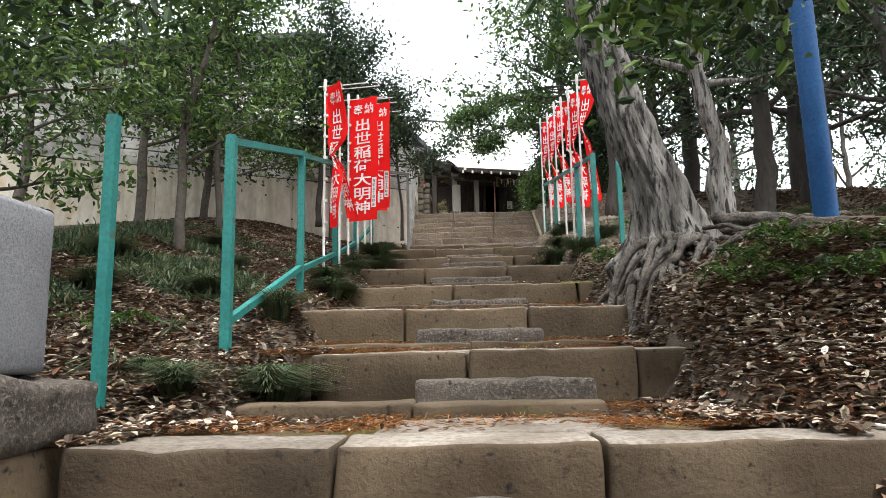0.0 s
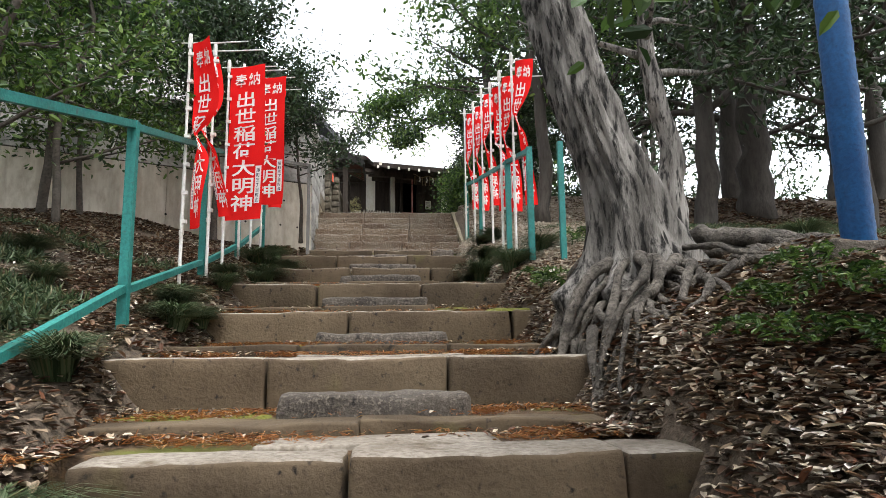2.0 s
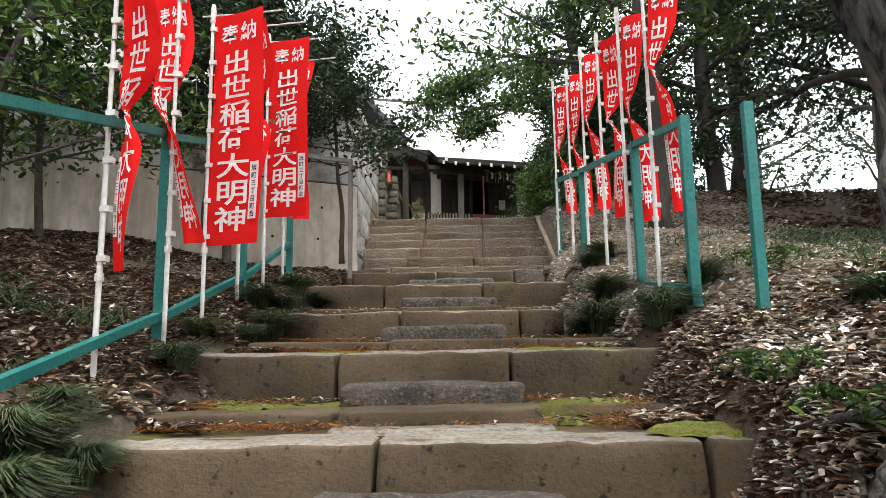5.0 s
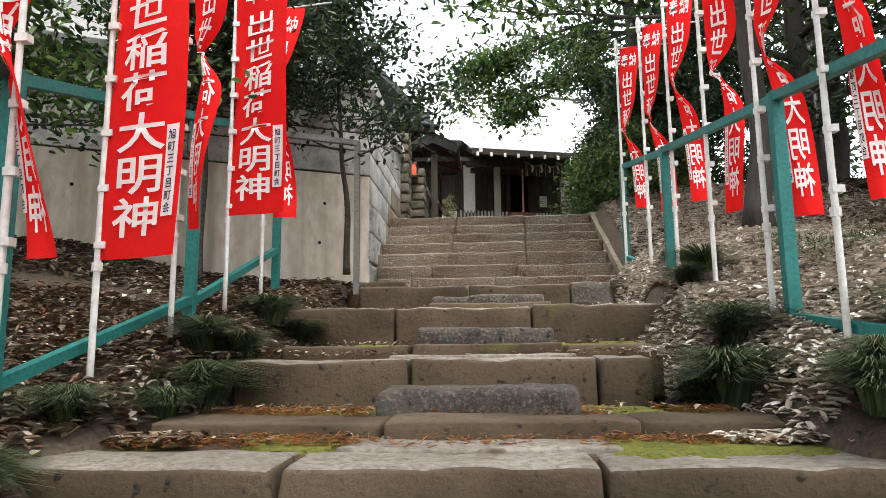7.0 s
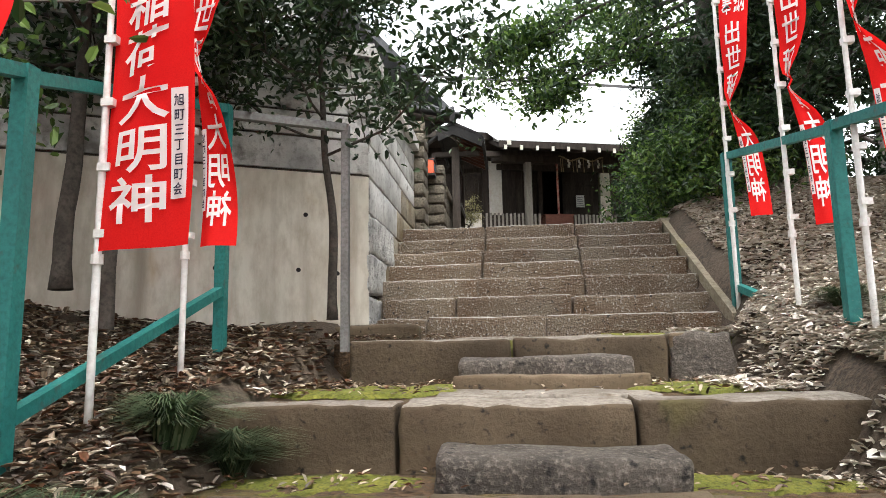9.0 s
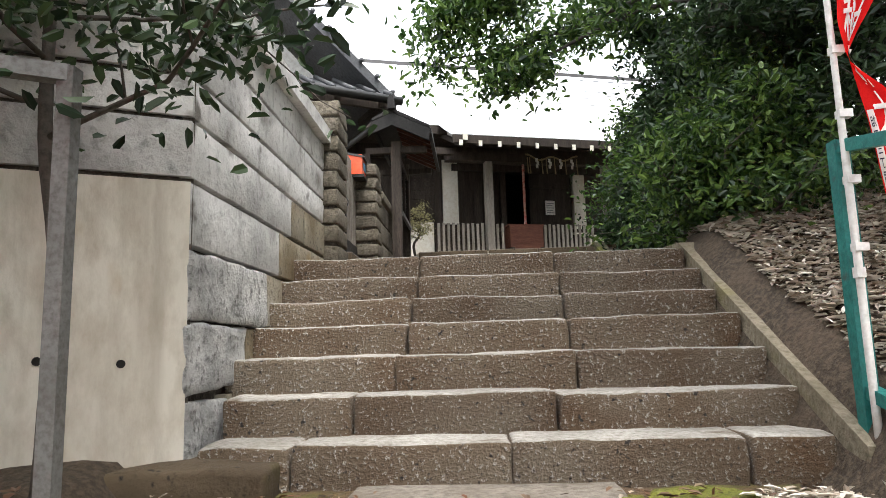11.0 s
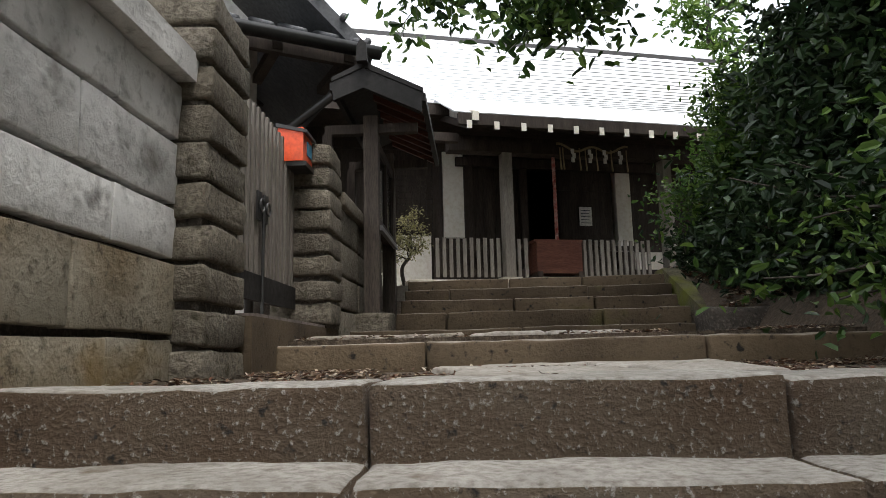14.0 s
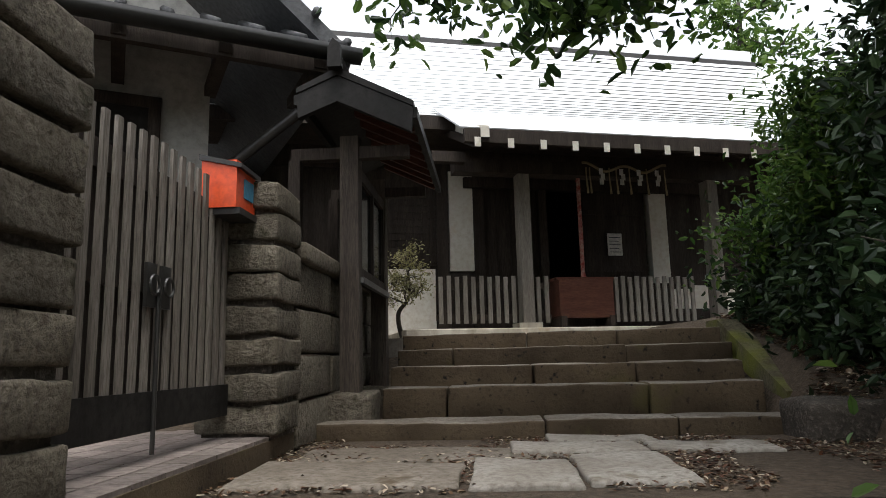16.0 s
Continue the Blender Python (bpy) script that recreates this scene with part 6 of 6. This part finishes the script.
scatter("leaf_litter", 5000, -5.0, -1.2, 2.0, 12.6, M_LITTER_PALE, 0.06, 16, lambda x, y, r: (x < -1.5 or clear(x, y)) and y < 13.2 - 0.51 * (-1.15 - x) and noise.noise(Vector((x * 1.2, y * 1.2, 6))) > 0.0, "pale dry leaves among the red-brown litter", fade=0.6)
scatter("tread_litter", 4500, -1.45, 1.4, 2.7, 13.3, M_LITTER, 0.04, 6, lambda x, y, r: clear(x, y) and (abs(x - 0.1) > 0.45 or r.random() < 0.15), "small fallen leaves on the treads", surface=tread_top)
scatter("needle_litter", 26000, -1.35, 1.2, 2.2, 9.6, M_NEEDLE, 0.05, 7, lambda x, y, r: clear(x, y) and (abs(x - 0.1) > 0.45 or r.random() < 0.25) and noise.noise(Vector((x * 2, y * 2, 1))) > -0.15, "orange cedar needles on the treads", aspect=0.10, curl=0.1, surface=tread_top, lift=0.004)
scatter("leaf_litter", 6000, 1.75, 3.4, 18.6, 21.4, M_LITTER, 0.05, 33, lambda x, y, r: x > 2.06 or y < 19.3, "dark fallen leaves under the bushes", fade=0.3)
scatter("landing_litter", 17000, -1.1, 1.9, 15.6, 19.4, M_LITTER, 0.03, 8, lambda x, y, r: noise.noise(Vector((x * 2, y * 2, 4))) > -0.1 and not (16.98 < y < 17.3 or 18.8 < y < 19.2), "small brown leaf crumbs on the landing earth", surface=lambda x, y: 4.221 if y < 17.2 else 4.386, lift=0.004)


scatter("bank_grass", 9000, 2.2, 7.0, 6.9, 12.5, M_SOFTGREEN, 0.10, 9, lambda x, y, r: noise.noise(Vector((x * 1.2, y * 1.2, 9))) > -0.05, "short bright grass along the top of the bank", lift=0.02, flat=0.0, curl=0.1, aspect=0.09)
scatter("bank_grass", 20000, -7.0, -2.1, 3.8, 9.5, M_SOFTGREEN, 0.19, 10, lambda x, y, r: noise.noise(Vector((x * 1.0, y * 1.0, 12))) > -0.1, "rough grass on the shaded bank", fade=1.2, lift=0.03, flat=0.0, curl=0.1, aspect=0.08)


def tuft(name, label, blades, height, spread, seed, material=M_SOFTGREEN):
    """One clump of arching blades, as a thing at the origin."""
    nr = np.random.default_rng(seed)
    verts, faces = [], []
    for i in range(blades):
        a, r0 = nr.uniform(0, 6.283), spread * 0.25 * math.sqrt(nr.random())
        h, out_ = height * nr.uniform(0.55, 1.15), spread * nr.uniform(0.5, 1.3)
        w = 0.006 * nr.uniform(0.7, 1.4)
        bx, by = r0 * math.cos(a * 3.1), r0 * math.sin(a * 3.1)
        k = len(verts)
        for f in (0.0, 0.45, 0.8, 1.0):
            x, y = bx + math.cos(a) * out_ * f * f, by + math.sin(a) * out_ * f * f
            z = h * (1.9 * f - 1.25 * f * f)
            ww = w * (1 - 0.85 * f)
            verts += [(x - math.sin(a) * ww, y + math.cos(a) * ww, z), (x + math.sin(a) * ww, y - math.cos(a) * ww, z)]
        faces += [(k + 2 * j, k + 2 * j + 1, k + 2 * j + 3, k + 2 * j + 2) for j in range(3)]
    t = thing(name, label, "grass")
    raw("foliage", verts, faces, material, t)
    return t


tufts = [tuft("grass_tuft", "arching dark green grass clump beside the steps", 1100, 0.30, 0.29, 5), tuft("grass_tuft", "arching dark green grass clump beside the steps", 900, 0.26, 0.26, 6)]
SPOTS = [(-1.18, 4.15, 1.2), (-1.15, 4.3, 0.9), (-1.5, 5.3, 1.0), (-1.35, 6.7, 1.0), (-1.45, 7.0, 0.9), (-1.55, 7.4, 0.8), (-1.3, 7.15, 0.7), (-1.4, 8.3, 0.8), (-1.25, 9.6, 1.0), (-1.4, 9.9, 1.0), (-1.3, 10.2, 0.8), (-1.35, 10.9, 1.0), (-1.2, 11.1, 0.8), (-1.5, 8.9, 0.8),
         (1.28, 9.6, 1.15), (1.38, 9.85, 1.1), (1.2, 9.85, 0.9), (1.45, 8.7, 1.0), (1.55, 8.85, 0.8), (1.5, 11.0, 0.8), (1.7, 11.3, 0.9), (1.75, 12.2, 0.7), (1.9, 9.2, 0.9), (-1.9, 4.0, 0.6), (-1.55, 3.6, 0.8), (-1.3, 9.3, 0.7), (-2.6, 7.4, 0.8), (-3.1, 8.2, 1.0), (-2.3, 5.9, 0.9), (-3.4, 6.3, 1.1), (-2.9, 5.2, 0.9), (2.3, 7.9, 0.8), (3.4, 6.7, 0.8), (4.0, 6.5, 0.7)]
for i, (x, y, s) in enumerate(SPOTS):
    m = pose(x * U, y * U, (land(x, y) - 0.01) * U, 0, 0, i * 47) @ Matrix.Diagonal((s, s, s, 1))
    if i < 2:
        tufts[i].matrix_basis = m
    else:
        copy_thing(tufts[i % 2], m).matrix_basis = m


def fern(at, seed, label="low green fern growing among leaves and roots"):
    nr = np.random.default_rng(seed)
    c = []
    for k in range(9):
        a, ln = nr.uniform(0, 6.28), nr.uniform(0.22, 0.38)
        for f in np.linspace(0.2, 1, 14):
            for sd in (-1, 1):
                px, py = math.cos(a) * ln * f - math.sin(a) * 0.05 * (1 - f) * sd, math.sin(a) * ln * f + math.cos(a) * 0.05 * (1 - f) * sd
                c.append((px, py, 0.18 * math.sin(f * 2.4)))
    v, f = leaf_cloud(np.array(c), 0.055, 0.6, 0.2, 0.35, seed)
    t = thing("fern", label, "fern", at=at)
    raw("fronds", v, f, M_LEAF, t)


for i, (x, y) in enumerate(((2.0, 4.1), (1.75, 4.4), (2.2, 4.45), (1.95, 4.7), (2.5, 4.2), (2.3, 5.0), (1.5, 6.6), (1.45, 7.3), (-2.4, 4.4), (2.3, 9.0), (2.2, 3.9))):
    fern((x, y, land(x, y)), 600 + i)


def moss_pad(x, y, z, rx, ry, seed):
    """A ragged thin sheet of moss: a fine grid raised by noise, gone where the noise is low."""
    bm = bmesh.new()
    rx, ry, st = rx * 1.7, ry * 1.9, 0.016
    nx, ny = int(2 * rx / st), int(2 * ry / st)
    grid, keep = [], {}
    for j in range(ny + 1):
        row = []
        for i in range(nx + 1):
            u, v = -rx + i * st, -ry + j * st
            k = 0.95 - (u / rx) ** 2 - (v / ry) ** 2 + 0.75 * noise.noise(Vector(((x + u) * 4, (y + v) * 6, seed))) + 0.5 * noise.noise(Vector(((x + u) * 15, (y + v) * 18, seed))) - 0.25
            lie = 0.02 * noise.noise(Vector((x + u, y + v, z)) * 4)
            row.append(bm.verts.new((u, v, lie + min(0.009, 0.02 * k) - 0.012 * (k < 0) + 0.0035 * noise.noise(Vector((u * 60, v * 60, seed))))))
            keep[row[-1]] = k > -0.05
        grid.append(row)
    for j in range(ny):
        for i in range(nx):
            q = (grid[j][i], grid[j][i + 1], grid[j + 1][i + 1], grid[j + 1][i])
            if any(keep[p] for p in q):
                bm.faces.new(q)
    bmesh.ops.delete(bm, geom=[v for v in bm.verts if not v.link_faces], context="VERTS")
    t = part("moss_pad", bm, M_MOSS, None, smooth=True)
    t.location = (x * U, y * U, (z - 0.002) * U)
    tagged(t, "ragged patch of yellow-green moss on a tread", "moss")


for i, a in enumerate(((-1.0, 6.75, 1.41, 0.28, 0.14), (-0.95, 8.05, 1.77, 0.38, 0.12), (0.95, 8.0, 1.77, 0.25, 0.10), (0.95, 9.0, 2.12, 0.26, 0.2), (0.9, 9.58, 2.186, 0.26, 0.13), (-0.8, 9.58, 2.186, 0.32, 0.11), (-0.85, 8.3, 1.832, 0.36, 0.14), (0.9, 8.3, 1.83, 0.24, 0.12), (-0.85, 6.95, 1.472, 0.32, 0.16), (0.85, 6.95, 1.472, 0.2, 0.14), (0.85, 11.0, 2.50, 0.22, 0.11), (-0.8, 11.0, 2.50, 0.28, 0.11), (-0.8, 5.45, 1.10, 0.3, 0.1), (-0.6, 8.98, 2.12, 0.15, 0.08), (0.95, 12.1, 2.79, 0.26, 0.24), (-0.8, 12.0, 2.79, 0.35, 0.2), (-0.5, 12.35, 2.79, 0.1, 0.12), (0.95, 13.2, 3.08, 0.22, 0.12), (1.2, 7.45, 1.78, 0.14, 0.1))):
    moss_pad(*a, seed=i * 3.1)
